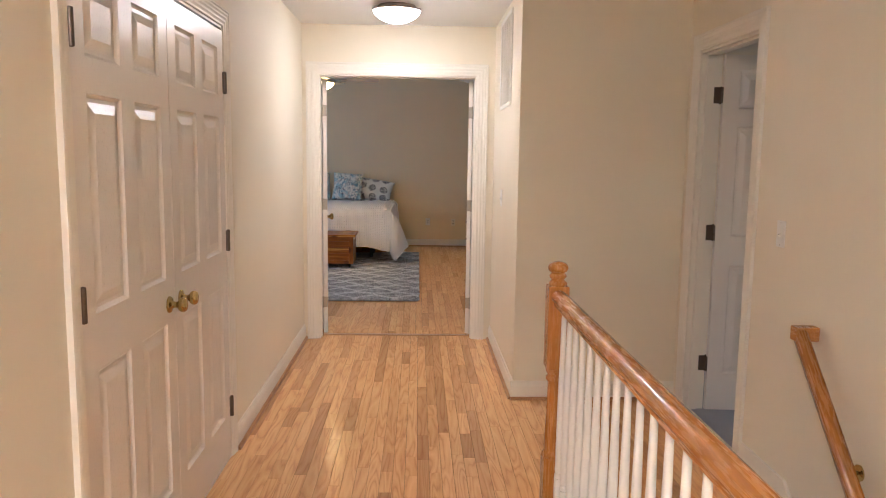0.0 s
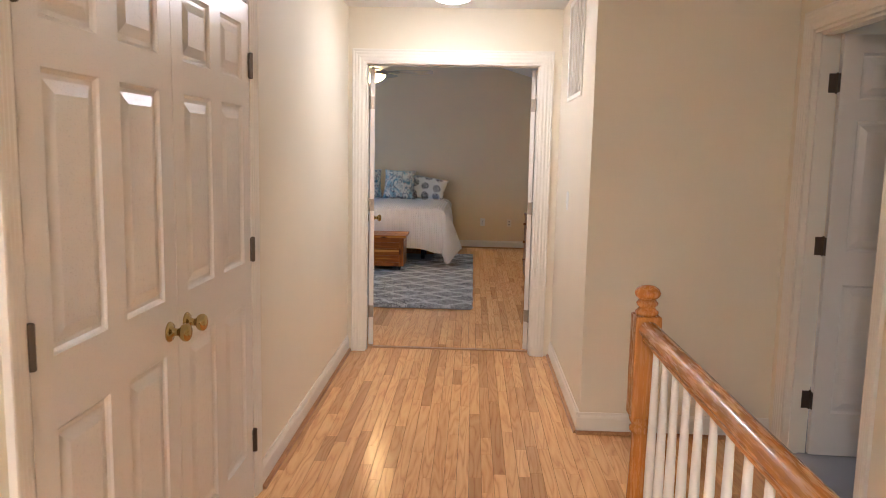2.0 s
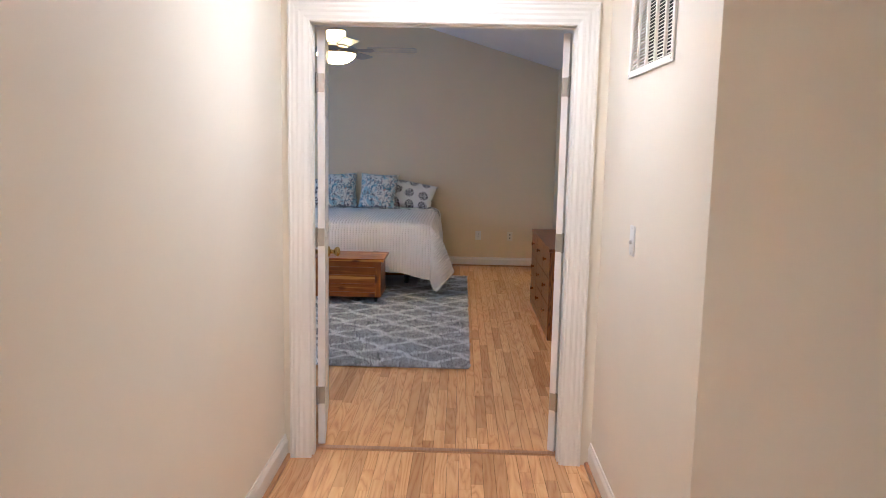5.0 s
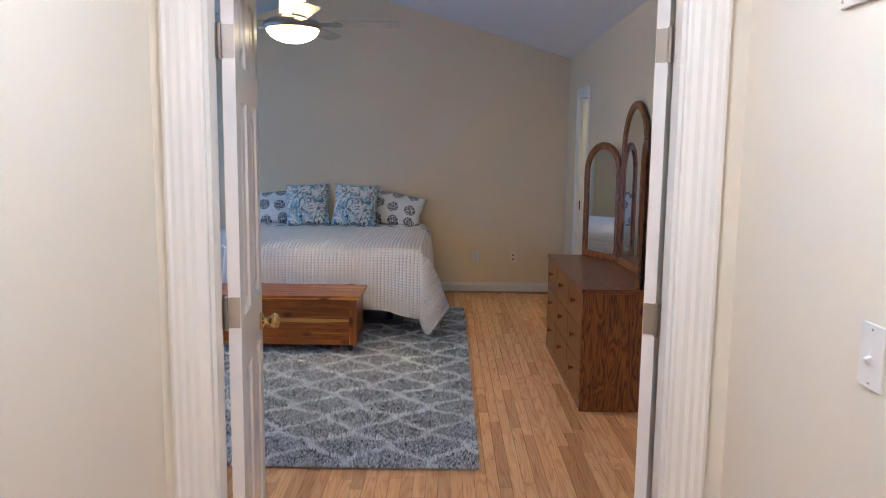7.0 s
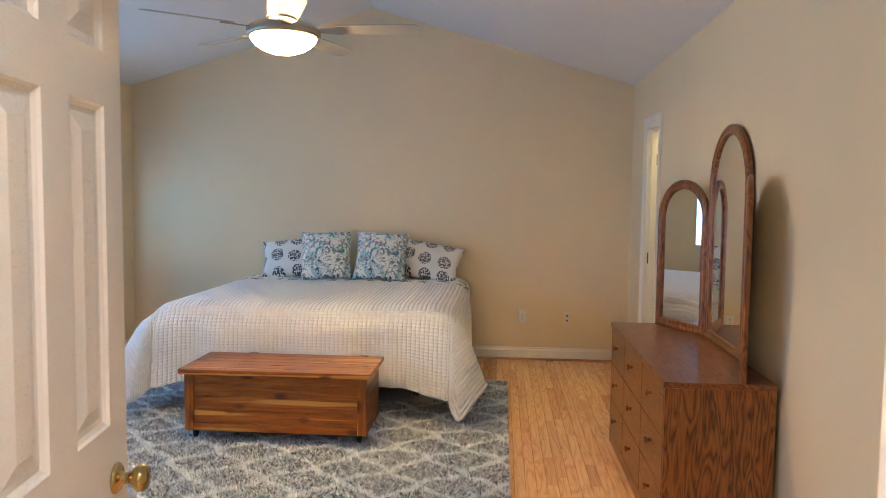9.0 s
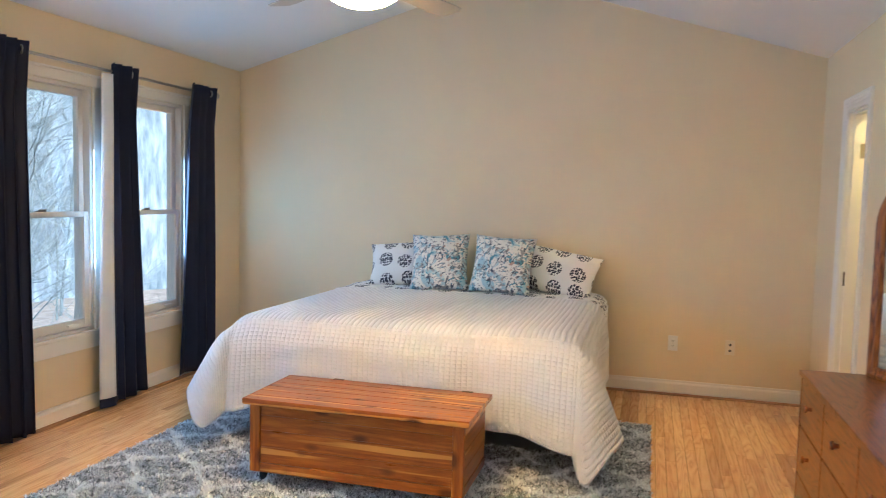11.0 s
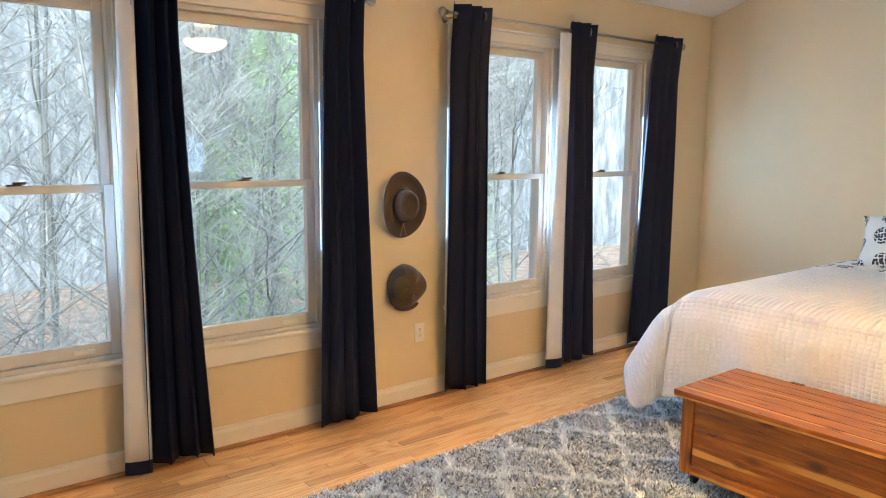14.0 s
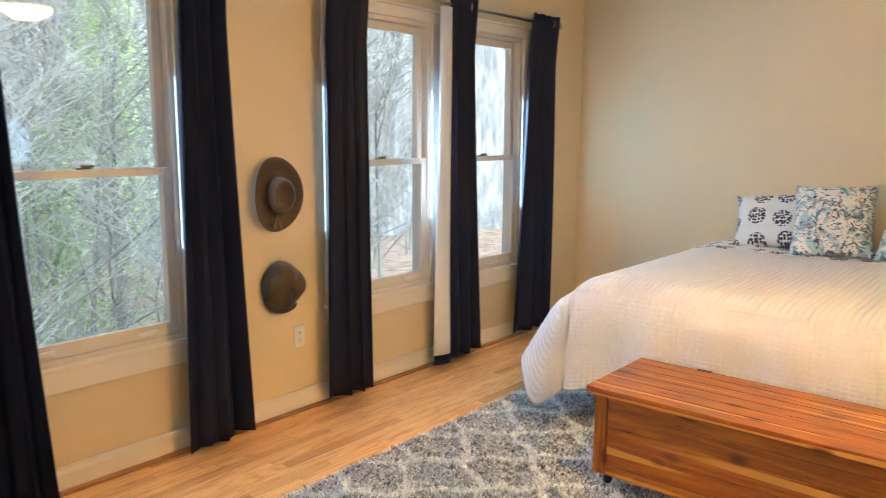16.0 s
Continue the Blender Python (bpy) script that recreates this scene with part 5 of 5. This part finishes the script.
# ---- curtains ----


def curtain(label, ytop, ybot, z0, folds, lining_edge=0, group="", seed=0, lining_w=0.10):
    """Pleated panel hanging from the rod by grommets. lining_edge: the white back shows along the low-y edge."""
    rng = random.Random(seed)
    ob = holder("curtain", label, "curtain", (ROD_X, (ytop[0] + ytop[1]) / 2, 0), group=group)
    cy = (ytop[0] + ytop[1]) / 2
    nu, nv = folds * 20, 40
    verts, faces = [], []
    ph = rng.uniform(0, 1)
    for j in range(nv + 1):
        v = j / nv
        z = CUR_TOP + (z0 - CUR_TOP) * v
        e = v ** 1.3
        ya = ytop[0] + (ybot[0] - ytop[0]) * e
        yb = ytop[1] + (ybot[1] - ytop[1]) * e
        for i in range(nu + 1):
            u = i / nu
            w = 2 * math.pi * (folds * u + 0.16 * math.sin(2 * math.pi * u + seed) + 0.25)
            amp = 0.034 + 0.012 * math.sin(3 * u + seed) + 0.008 * v * math.sin(7 * u + 2 * seed)
            sk = 0.012 * math.sin(2.3 * v + 5 * u + seed)
            x = amp * math.sin(w) + 0.010 * math.sin(2 * w + 3 * v + seed) * v + sk * v
            y = ya + (yb - ya) * u + 0.014 * math.sin(2 * w) * (0.6 + 0.4 * v)
            x += 0.030 * max(0.0, 1 - v * 7)
            verts.append((x, y - cy, z + (0.004 * math.sin(w * 0.5 + seed) if j == nv else 0)))
    w1 = nu + 1
    for j in range(nv):
        for i in range(nu):
            q = j * w1 + i
            faces.append((q, q + 1, q + w1 + 1, q + w1))
    me = bpy.data.meshes.new("drape")
    me.from_pydata(verts, [], faces)
    me.materials.append(navy)
    for p in me.polygons:
        p.use_smooth = True
    dr = new("drape", me)
    dr.parent = ob
    dr.modifiers.new("thickness", "SOLIDIFY").thickness = 0.003
    if lining_edge:
        # the turned edge with its pale back and navy hem
        n = 30
        for nm, za, zb, mat, lab in (("lining", CUR_TOP - 0.075, z0 + 0.05, lining, "white lining along the turned edge"), ("hem", z0 + 0.05, z0 - 0.012, navy, "")):
            bm = bmesh.new()
            cols_ = []
            for j in range(n + 1):
                v0 = j / n
                z = za + (zb - za) * v0
                v = (CUR_TOP - z) / (CUR_TOP - z0)
                ya = ytop[0] + (ybot[0] - ytop[0]) * max(0, v) ** 1.3
                row = []
                for i in range(6):
                    s = i / 5
                    row.append(bm.verts.new((0.040 + 0.010 * math.sin(math.pi * s) - 0.030 * (1 - s) + 0.004 * math.sin(6 * v + s), ya - cy - lining_w * (0.55 + 0.45 * v) * (1 - s) + 0.004, z)))
                cols_.append(row)
            for p, q in zip(cols_, cols_[1:]):
                for i in range(5):
                    bm.faces.new((p[i], p[i + 1], q[i + 1], q[i]))
            o = part(nm, bm, mat, ob, lab, True)
            o.modifiers.new("thickness", "SOLIDIFY").thickness = 0.003
    for k in (folds - 1,):
        y = ytop[0] + (ytop[1] - ytop[0]) * (k + 0.5) / folds - cy
        bm = lathe(bmesh.new(), [(0.016, -0.004), (0.025, -0.004), (0.027, 0.0), (0.025, 0.004), (0.016, 0.004), (0.016, -0.004)], 20, pose(0.030, y, ROD_Z, 90, 0, 30 * (1 if k % 2 else -1)))
        part("grommet", bm, nickel, ob, "nickel grommet ring", True)
    return ob


ROD_X, ROD_Z, CUR_TOP = WX + 0.095, 2.235, 2.285


def curtain_rod(y0, y1):
    ob = holder("curtain_rod", "brushed metal curtain rod with ball finials", "curtain rod", (ROD_X, (y0 + y1) / 2, 0), group="curtain rods")
    c = (y0 + y1) / 2
    part("pole", lathe(bmesh.new(), [(0.0095, y0 - c), (0.0095, y1 - c)], 14, pose(0, 0, ROD_Z, -90)), nickel, ob, "", True)
    for y, s in ((y0, -1), (y1, 1)):
        part("finial", lathe(bmesh.new(), [(0.010, 0), (0.014, 0.004), (0.014, 0.012), (0.012, 0.016), (0.022, 0.026), (0.027, 0.040), (0.022, 0.054), (0.010, 0.062), (0, 0.063)], 18, pose(0, y - c, ROD_Z, -90 * s)), nickel, ob, "", True)
    for y in (y0 + 0.05, c, y1 - 0.05):
        bm = lathe(bmesh.new(), [(0, 0), (0.022, 0), (0.022, 0.005), (0.007, 0.009), (0.007, 0.09), (0, 0.09)], 12, pose(WX - ROD_X, y - c, ROD_Z - 0.022, 0, 90))
        box(bm, -0.012, 0.012, y - c - 0.006, y - c + 0.006, ROD_Z - 0.026, ROD_Z - 0.0095)
        part("bracket", bm, nickel, ob)


curtain_rod(9.365, 11.55)
curtain_rod(6.64, 8.82)
G = "navy curtain panels"
curtain("long navy curtain panel drawn beside the window", (9.37, 9.665), (9.38, 9.69), 0.045, 3, 0, G, 2)
curtain("navy curtain panel between windows, white lining showing", (10.33, 10.565), (10.34, 10.68), 0.045, 3, 1, G, 5, 0.12)
curtain("long navy curtain panel in the room's corner", (11.20, 11.52), (11.09, 11.55), 0.06, 3, 0, G, 9)
curtain("long navy curtain panel beside the hats", (8.56, 8.775), (8.51, 8.86), 0.035, 3, 0, G, 4)
curtain("navy curtain panel between windows, white lining showing", (7.66, 7.845), (7.65, 7.945), 0.045, 3, 1, G, 7, 0.11)

# ---- hats ----
hat = holder("leather_hat", "brown wide-brimmed leather hat hung on the wall", "hat", (WX + 0.012, 9.10, 1.17))
bm = bmesh.new()
rings = []
for rx, d in ((0.178, 0.030), (0.176, 0.034), (0.150, 0.016), (0.120, 0.010), (0.098, 0.014), (0.088, 0.030), (0.080, 0.075), (0.074, 0.092), (0.064, 0.098), (0.054, 0.094), (0.046, 0.084), (0.02, 0.080)):
    ring = []
    for i in range(36):
        a = 2 * math.pi * i / 36
        dip = 0.016 * math.cos(2 * a) * (1 if rx > 0.11 else 0)
        ring.append(bm.verts.new((d + dip + 0.006, math.cos(a) * rx * 0.84, math.sin(a) * rx * 1.05)))
    rings.append(ring)
for p, q in zip(rings, rings[1:]):
    for i in range(36):
        bm.faces.new((p[i], p[(i + 1) % 36], q[(i + 1) % 36], q[i]))
bm.faces.new(rings[-1])
felt = part("felt", bm, brown_felt, hat, "", True)
felt.modifiers.new("thickness", "SOLIDIFY").thickness = 0.003
band = bmesh.new()
ra, rb = [], []
for i in range(36):
    a = 2 * math.pi * i / 36
    ra.append(band.verts.new((0.038, math.cos(a) * 0.0895 * 0.84, math.sin(a) * 0.0895 * 1.05)))
    rb.append(band.verts.new((0.054, math.cos(a) * 0.0872 * 0.84, math.sin(a) * 0.0872 * 1.05)))
for i in range(36):
    band.faces.new((ra[i], ra[(i + 1) % 36], rb[(i + 1) % 36], rb[i]))
hb = part("hat_band", band, material("dark_leather_band", (0.022, 0.013, 0.008), 0.45), hat, "dark leather band", True)
hb.modifiers.new("thickness", "SOLIDIFY").thickness = 0.003
cord_mat = material("tan_leather_cord", (0.22, 0.12, 0.05), 0.6)
for dy in (-0.030, 0.012):
    bm = bmesh.new()
    a, b = Vector((0.032, 0.0, -0.100)), Vector((0.046, dy, -0.170))
    way = (b - a)
    lathe(bm, [(0, 0), (0.0035, 0), (0.003, way.length), (0, way.length)], 8, Matrix.Translation(a) @ way.to_track_quat("Z", "Y").to_matrix().to_4x4())
    part("cord", bm, cord_mat, hat, "tan leather cord end")

cap = holder("flat_cap", "patchwork brown tweed flat cap hung on the wall", "cap", (WX + 0.004, 9.13, 0.695))
bm = bmesh.new()
rings = []
for k in range(9):
    t = k / 8
    r = math.cos(t * math.pi / 2) ** 0.55
    d = 0.012 + 0.085 * math.sin(t * math.pi / 2)
    ring = []
    for i in range(32):
        a = 2 * math.pi * i / 32
        shape = 1 + 0.06 * math.cos(3 * a + 0.5) + 0.05 * math.sin(a)
        ring.append(bm.verts.new((d + 0.008 * math.sin(4 * a + 3 * t), math.cos(a) * 0.126 * r * shape, math.sin(a) * 0.126 * r * shape + 0.012 * t)))
    rings.append(ring)
for p, q in zip(rings, rings[1:]):
    for i in range(32):
        bm.faces.new((p[i], p[(i + 1) % 32], q[(i + 1) % 32], q[i]))
bmesh.ops.remove_doubles(bm, verts=bm.verts, dist=1e-4)
part("crown", bm, cap_cloth(), cap, "", True)
bm = bmesh.new()
pts = [(math.cos(a) * 0.085, -0.095 + math.sin(a) * 0.040) for a in (math.pi + math.pi * i / 14 for i in range(15))]
prism(bm, pts, 0.012, Matrix(((0, 0, 1, 0.022), (1, 0, 0, 0), (0, 1, 0, 0), (0, 0, 0, 1))))
part("brim", bm, brown_felt, cap, "short stiff brim")

# ---- outdoors ----
GROUND = -3.4
bm = bmesh.new()
gx = [-400, -200, -110, -70, -50, -40, -32, -26, -20, -15, -10, -6, -3.9, 0, 10, 40, 120, 400]
gy = [-400, -150, -60, -30, -18, -10, -4, 2, 6, 10, 14, 18, 24, 32, 45, 70, 150, 400]
gv = {}
for i, x in enumerate(gx):
    for j, y in enumerate(gy):
        rise = -0.13 * min(max(0, -x - 7), 90)
        z = GROUND + rise + 0.35 * math.sin(x * 0.35) * math.sin(y * 0.3) * (1 if -60 < x < -6 else 0)
        gv[i, j] = bm.verts.new((x, y, z))
for i in range(len(gx) - 1):
    for j in range(len(gy) - 1):
        bm.faces.new((gv[i, j], gv[i + 1, j], gv[i + 1, j + 1], gv[i, j + 1]))
solid("ground", bm, litter, "woodland ground covered in brown fallen leaves", "ground", "structure", smooth=True)


def ground_z(x, y):
    rise = -0.13 * min(max(0, -x - 7), 90)
    return GROUND + rise + 0.35 * math.sin(x * 0.35) * math.sin(y * 0.3) * (1 if -60 < x < -6 else 0) - 0.1


def bare_tree(name, seed, height, spread, levels, low=0.2, thick=1.0, counts=(13, 9, 8), least=0.0031):
    """Trunk and limbs as one tapered skeleton, the fine twigs as another."""
    rng = random.Random(seed)
    v_t, f_t, v_w, f_w = [], [], [], []

    def tube(pts, radii, verts, faces, sides):
        base = len(verts)
        for k, (p, r) in enumerate(zip(pts, radii)):
            w = (pts[min(k + 1, len(pts) - 1)] - pts[max(k - 1, 0)]).normalized()
            side = w.cross(Vector((0.3, 0.9, 0.1))).normalized()
            oth = w.cross(side)
            for s in range(sides):
                a = 2 * math.pi * s / sides
                verts.append(p + side * (r * math.cos(a)) + oth * (r * math.sin(a)))
        for k in range(len(pts) - 1):
            for s in range(sides):
                a, b = base + k * sides + s, base + k * sides + (s + 1) % sides
                faces.append((a, b, b + sides, a + sides))

    def grow(p, w, length, r, level):
        n = 6 if level < 2 else 4
        pts, radii = [p.copy()], [r]
        for k in range(n):
            w = (w + Vector((rng.uniform(-1, 1), rng.uniform(-1, 1), rng.uniform(-0.5, 0.9))) * (0.07 if level == 0 else 0.20)).normalized()
            p = p + w * (length / n)
            pts.append(p.copy())
            radii.append(r * (1 - 0.72 * (k + 1) / n))
        if level < 2:
            tube(pts, radii, v_t, f_t, 6 if level == 0 else 5)
        else:
            tube(pts, [max(q, least) for q in radii], v_w, f_w, 3)
        if level >= levels:
            return
        count = counts[level]
        for c in range(count):
            t = low + (1 - low) * (c + rng.random()) / count if level == 0 else 0.15 + 0.85 * (c + rng.random()) / count
            k = min(n - 1, int(t * n))
            q = pts[k].lerp(pts[k + 1], t * n - k)
            rr = radii[k]
            az = rng.uniform(0, 2 * math.pi)
            side = Vector((math.cos(az), math.sin(az), rng.uniform(-0.1, 0.7)))
            wn_ = (w * 0.45 + side * (0.8 * spread)).normalized()
            grow(q, wn_, length * (0.50 if level == 0 else 0.58) * rng.uniform(0.6, 1.1) * (1.15 - 0.5 * t), max(rr * 0.42, least), level + 1)

    grow(Vector((0, 0, 0)), Vector((rng.uniform(-0.06, 0.06), rng.uniform(-0.06, 0.06), 1)), height, 0.0085 * height * thick, 0)
    out = []
    for nm, vv, ff, mat in (("trunk", v_t, f_t, bark), ("crown", v_w, f_w, twig if least < 0.005 else far_twig)):
        me = bpy.data.meshes.new(nm)
        me.from_pydata([tuple(q) for q in vv], [], ff)
        me.materials.append(mat)
        for p in me.polygons:
            p.use_smooth = True
        out.append(me)
    return out


FAR = (12, 8, 5)
kinds = [bare_tree("tree", 11, 9.0, 1.0, 3, 0.18, 0.6), bare_tree("tree", 23, 12.0, 0.9, 3, 0.25, 0.7), bare_tree("tree", 37, 7.0, 1.15, 3, 0.12, 0.9, (13, 9, 7), 0.0045), bare_tree("tree", 51, 14.0, 0.8, 3, 0.35, 0.8, FAR, 0.005), bare_tree("tree", 67, 13.0, 1.0, 3, 0.12, 0.8, FAR, 0.006), bare_tree("tree", 79, 10.0, 1.1, 3, 0.08, 0.7, FAR, 0.006)]
rng = random.Random(4)
spots = [(-9.2, 10.6, 2, 0.9), (-10.2, 11.4, 2, 1.0), (-9.0, 8.9, 2, 0.85), (-11.0, 14.6, 2, 1.0), (-10.0, 6.2, 2, 0.9), (-9.5, 7.6, 2, 0.95), (-10.5, 9.6, 0, 0.95), (-12.5, 5.6, 0, 1.0), (-11.5, 12.8, 2, 1.05), (-13.5, 16.5, 0, 1.0), (-14.5, 3.4, 1, 1.0), (-15.0, 9.0, 1, 0.9), (-16.5, 13.5, 0, 1.1), (-14.0, 20.0, 1, 1.0), (-17.0, 6.4, 0, 1.1), (-9.0, 15.2, 2, 0.9), (-12.0, 2.0, 2, 1.0), (-8.3, 9.7, 2, 0.8), (-8.8, 12.3, 2, 0.9), (-8.6, 7.0, 2, 0.85), (-11.2, 10.8, 0, 0.9)]
for i in range(90):
    x = -17 - 40 * rng.random() ** 1.2
    spots.append((x, 8 + rng.uniform(-0.75, 1.05) * (-x), 3 + rng.randrange(3), rng.uniform(0.9, 1.35)))
for x, y, k, s in spots:
    tr = holder("tree", "bare grey winter tree with fine pale twigs", "tree", (x, y, ground_z(x, y)), rng.uniform(0, 360), group="bare winter trees")
    tr.scale = (s, s, s)
    for nm, me in zip(("trunk", "crown"), kinds[k]):
        o = new(nm, me)
        o.parent = tr


def evergreen(x, y, h, r, seed):
    rng_ = random.Random(seed)
    ob = holder("evergreen_tree", "loose green evergreen among the bare trees", "tree", (x, y, ground_z(x, y)), group="evergreens")
    part("trunk", lathe(bmesh.new(), [(0.09, 0), (0.05, h * 0.6), (0.012, h)], 8), bark, ob, "", True)
    v, f = [], []
    for k in range(9000):
        t = rng_.random() ** 0.8
        a = rng_.uniform(0, 2 * math.pi)
        rad = r * (1 - t) ** 0.5 * rng_.uniform(0.15, 1.0) * (0.72 + 0.4 * math.sin(4 * a + 11 * t) * math.sin(17 * t + 2 * a))
        c = Vector((rad * math.cos(a), rad * math.sin(a), h * (0.10 + 0.9 * t) - 0.25 * rad))
        way = Vector((math.cos(a) + rng_.uniform(-0.5, 0.5), math.sin(a) + rng_.uniform(-0.5, 0.5), rng_.uniform(-0.5, 0.4))).normalized()
        side = way.cross(Vector((0, 0, 1))).normalized() * rng_.uniform(0.004, 0.010)
        ln = rng_.uniform(0.05, 0.15)
        q = len(v)
        v += [tuple(c - side), tuple(c + way * ln * 0.5 - side * 1.3 + Vector((0, 0, 0.02))), tuple(c + way * ln), tuple(c + way * ln * 0.5 + side * 1.3 - Vector((0, 0, 0.02))), tuple(c + side)]
        f += [(q, q + 1, q + 3, q + 4), (q + 1, q + 2, q + 3)]
    me = bpy.data.meshes.new("crown")
    me.from_pydata(v, [], f)
    me.materials.append(needle)
    o = new("crown", me)
    o.parent = ob


evergreen(-15.0, 13.9, 10.5, 1.9, 3)
evergreen(-13.2, 11.9, 6.0, 1.35, 8)
evergreen(-24.0, 27.0, 9.0, 2.2, 9)

# far woods: the bluish haze is painted into the backdrop's colour
haze = bpy.data.materials.new("glowing_painted_far_woods")
haze.use_nodes = True
t, node, b = tools(haze)
b.inputs["Roughness"].default_value = 1.0
co = node("TexCoord")
mp = t.nodes.new("ShaderNodeMapping")
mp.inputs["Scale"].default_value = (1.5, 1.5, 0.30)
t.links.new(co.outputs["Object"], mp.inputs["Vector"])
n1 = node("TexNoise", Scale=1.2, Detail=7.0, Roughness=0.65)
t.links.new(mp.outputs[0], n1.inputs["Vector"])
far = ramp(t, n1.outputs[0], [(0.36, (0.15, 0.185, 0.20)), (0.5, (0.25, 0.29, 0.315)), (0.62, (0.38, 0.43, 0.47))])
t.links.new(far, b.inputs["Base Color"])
# added faint glow in the same colour lifts the backdrop's brightness
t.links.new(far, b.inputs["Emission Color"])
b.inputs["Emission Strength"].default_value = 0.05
bm = bmesh.new()
pts = []
for i in range(41):
    a = radians(95 + 170 * i / 40)
    pts.append((math.cos(a) * 75, 9 + math.sin(a) * 75))
lo = [bm.verts.new((x, y, -22)) for x, y in pts]
hi = [bm.verts.new((x, y, 70)) for x, y in pts]
for i in range(40):
    bm.faces.new((lo[i], lo[i + 1], hi[i + 1], hi[i]))
solid("backdrop", bm, haze, "faintly glowing backdrop painted as a hazy grey wooded hillside", "backdrop", "structure")

# ---- floors, last: oak strips ----
STRIP = 0.0572


def subfloor(name, label, rects):
    ob = holder(name, label, "floor", kind="structure")
    bm = bmesh.new()
    for x0, x1, y0, y1 in rects:
        box(bm, x0, x1, y0, y1, -0.25, -0.0185)
    part("subfloor", bm, duct_dark, ob)
    return ob


hall_floor = subfloor("floor", "honey oak strip floor with glossy varnish", [(LX, 0.60, BACK, 3.08), (LX, STAIR_X, 3.08, END), (-0.9, 0.55, END, BED_S)])
bed_floor = subfloor("floor_bedroom", "oak strip floor with satin varnish", [(WX, EX, BED_S, BED_N)])
part("stair_nosing", boxed(0.592, STAIR_X, 3.055, 3.095, -0.028, 0.0, 0.006), oak_trim, hall_floor)
part("well_edge", boxed(0.586, 0.612, BACK, 3.06, -0.25, 0.0, 0.003), oak_trim, hall_floor)
LENGTHS = [0.22, 0.32, 0.42, 0.54, 0.68, 0.84, 1.02, 1.25]
plank_mesh = {}


def plank(i):
    if i not in plank_mesh:
        bm = bmesh.new()
        w, l, c = STRIP / 2 - 0.0005, LENGTHS[i] / 2 - 0.0005, 0.0012
        lo = [bm.verts.new(p) for p in ((-w, -l, -0.018), (w, -l, -0.018), (w, l, -0.018), (-w, l, -0.018))]
        md = [bm.verts.new(p) for p in ((-w, -l, -c), (w, -l, -c), (w, l, -c), (-w, l, -c))]
        hi = [bm.verts.new(p) for p in ((-w + c, -l + c, 0), (w - c, -l + c, 0), (w - c, l - c, 0), (-w + c, l - c, 0))]
        for a, b_ in ((lo, md), (md, hi)):
            for k in range(4):
                bm.faces.new((a[k], a[(k + 1) % 4], b_[(k + 1) % 4], b_[k]))
        bm.faces.new(hi)
        plank_mesh[i] = flush(bm, "floorboard", oak_piece)
    return plank_mesh[i]


def lay(parent, region, y_range_of, single, seed):
    """Strips along y. single: a test of the place for boards that are parts of their own."""
    rng = random.Random(seed)
    joined_v, joined_f = [], []
    made = 0
    x = region[0] + STRIP / 2
    while x < region[1]:
        for ya, yb in y_range_of(x):
            y = ya - rng.uniform(0, 0.9)
            while y < yb:
                i = rng.randrange(8)
                y1 = y + LENGTHS[i]
                if y1 > ya and y >= ya and y1 <= yb and made < 300 and single(x, (y + y1) / 2):
                    o = new("floorboard", plank(i))
                    o.parent = parent
                    o.location = (x, (y + y1) / 2, 0)
                    made += 1
                elif y1 > ya:
                    a, b_ = max(y, ya) + 0.0003, min(y1, yb) - 0.0003
                    w, c = STRIP / 2 - 0.0005, 0.0012
                    xa, xb = max(x - w, region[0]), min(x + w, region[1])
                    q = len(joined_v)
                    if b_ - a > 0.004 and xb - xa > 0.004:
                        joined_v += [(xa, a, -0.018), (xb, a, -0.018), (xb, b_, -0.018), (xa, b_, -0.018), (xa, a, -c), (xb, a, -c), (xb, b_, -c), (xa, b_, -c), (xa + c, a + c, 0), (xb - c, a + c, 0), (xb - c, b_ - c, 0), (xa + c, b_ - c, 0)]
                        for s in (0, 4):
                            for k in range(4):
                                joined_f.append((q + s + k, q + s + (k + 1) % 4, q + s + 4 + (k + 1) % 4, q + s + 4 + k))
                        joined_f.append((q + 8, q + 9, q + 10, q + 11))
                y = y1
        x += STRIP
    me = bpy.data.meshes.new("floorboards")
    me.from_pydata(joined_v, [], joined_f)
    me.materials.append(oak_rest)
    o = new("floorboards", me)
    o.parent = parent
    tagged(o, "remaining oak strips", kind="stuff")


def hall_rows(x):
    far = BED_S - 0.02 if DL < x < DR else END
    if x < 0.586:
        return [(BACK, far if x < RX else LAND)]
    return [(3.095, LAND)]


lay(hall_floor, (LX, STAIR_X), hall_rows, lambda x, y: y > 1.9, 3)
lay(bed_floor, (WX, EX), lambda x: [(BED_S - 0.02 if DL < x < DR else BED_S, BED_N)], lambda x, y: (x > -0.1) or (x < -2.8 and y < 10.6), 5)
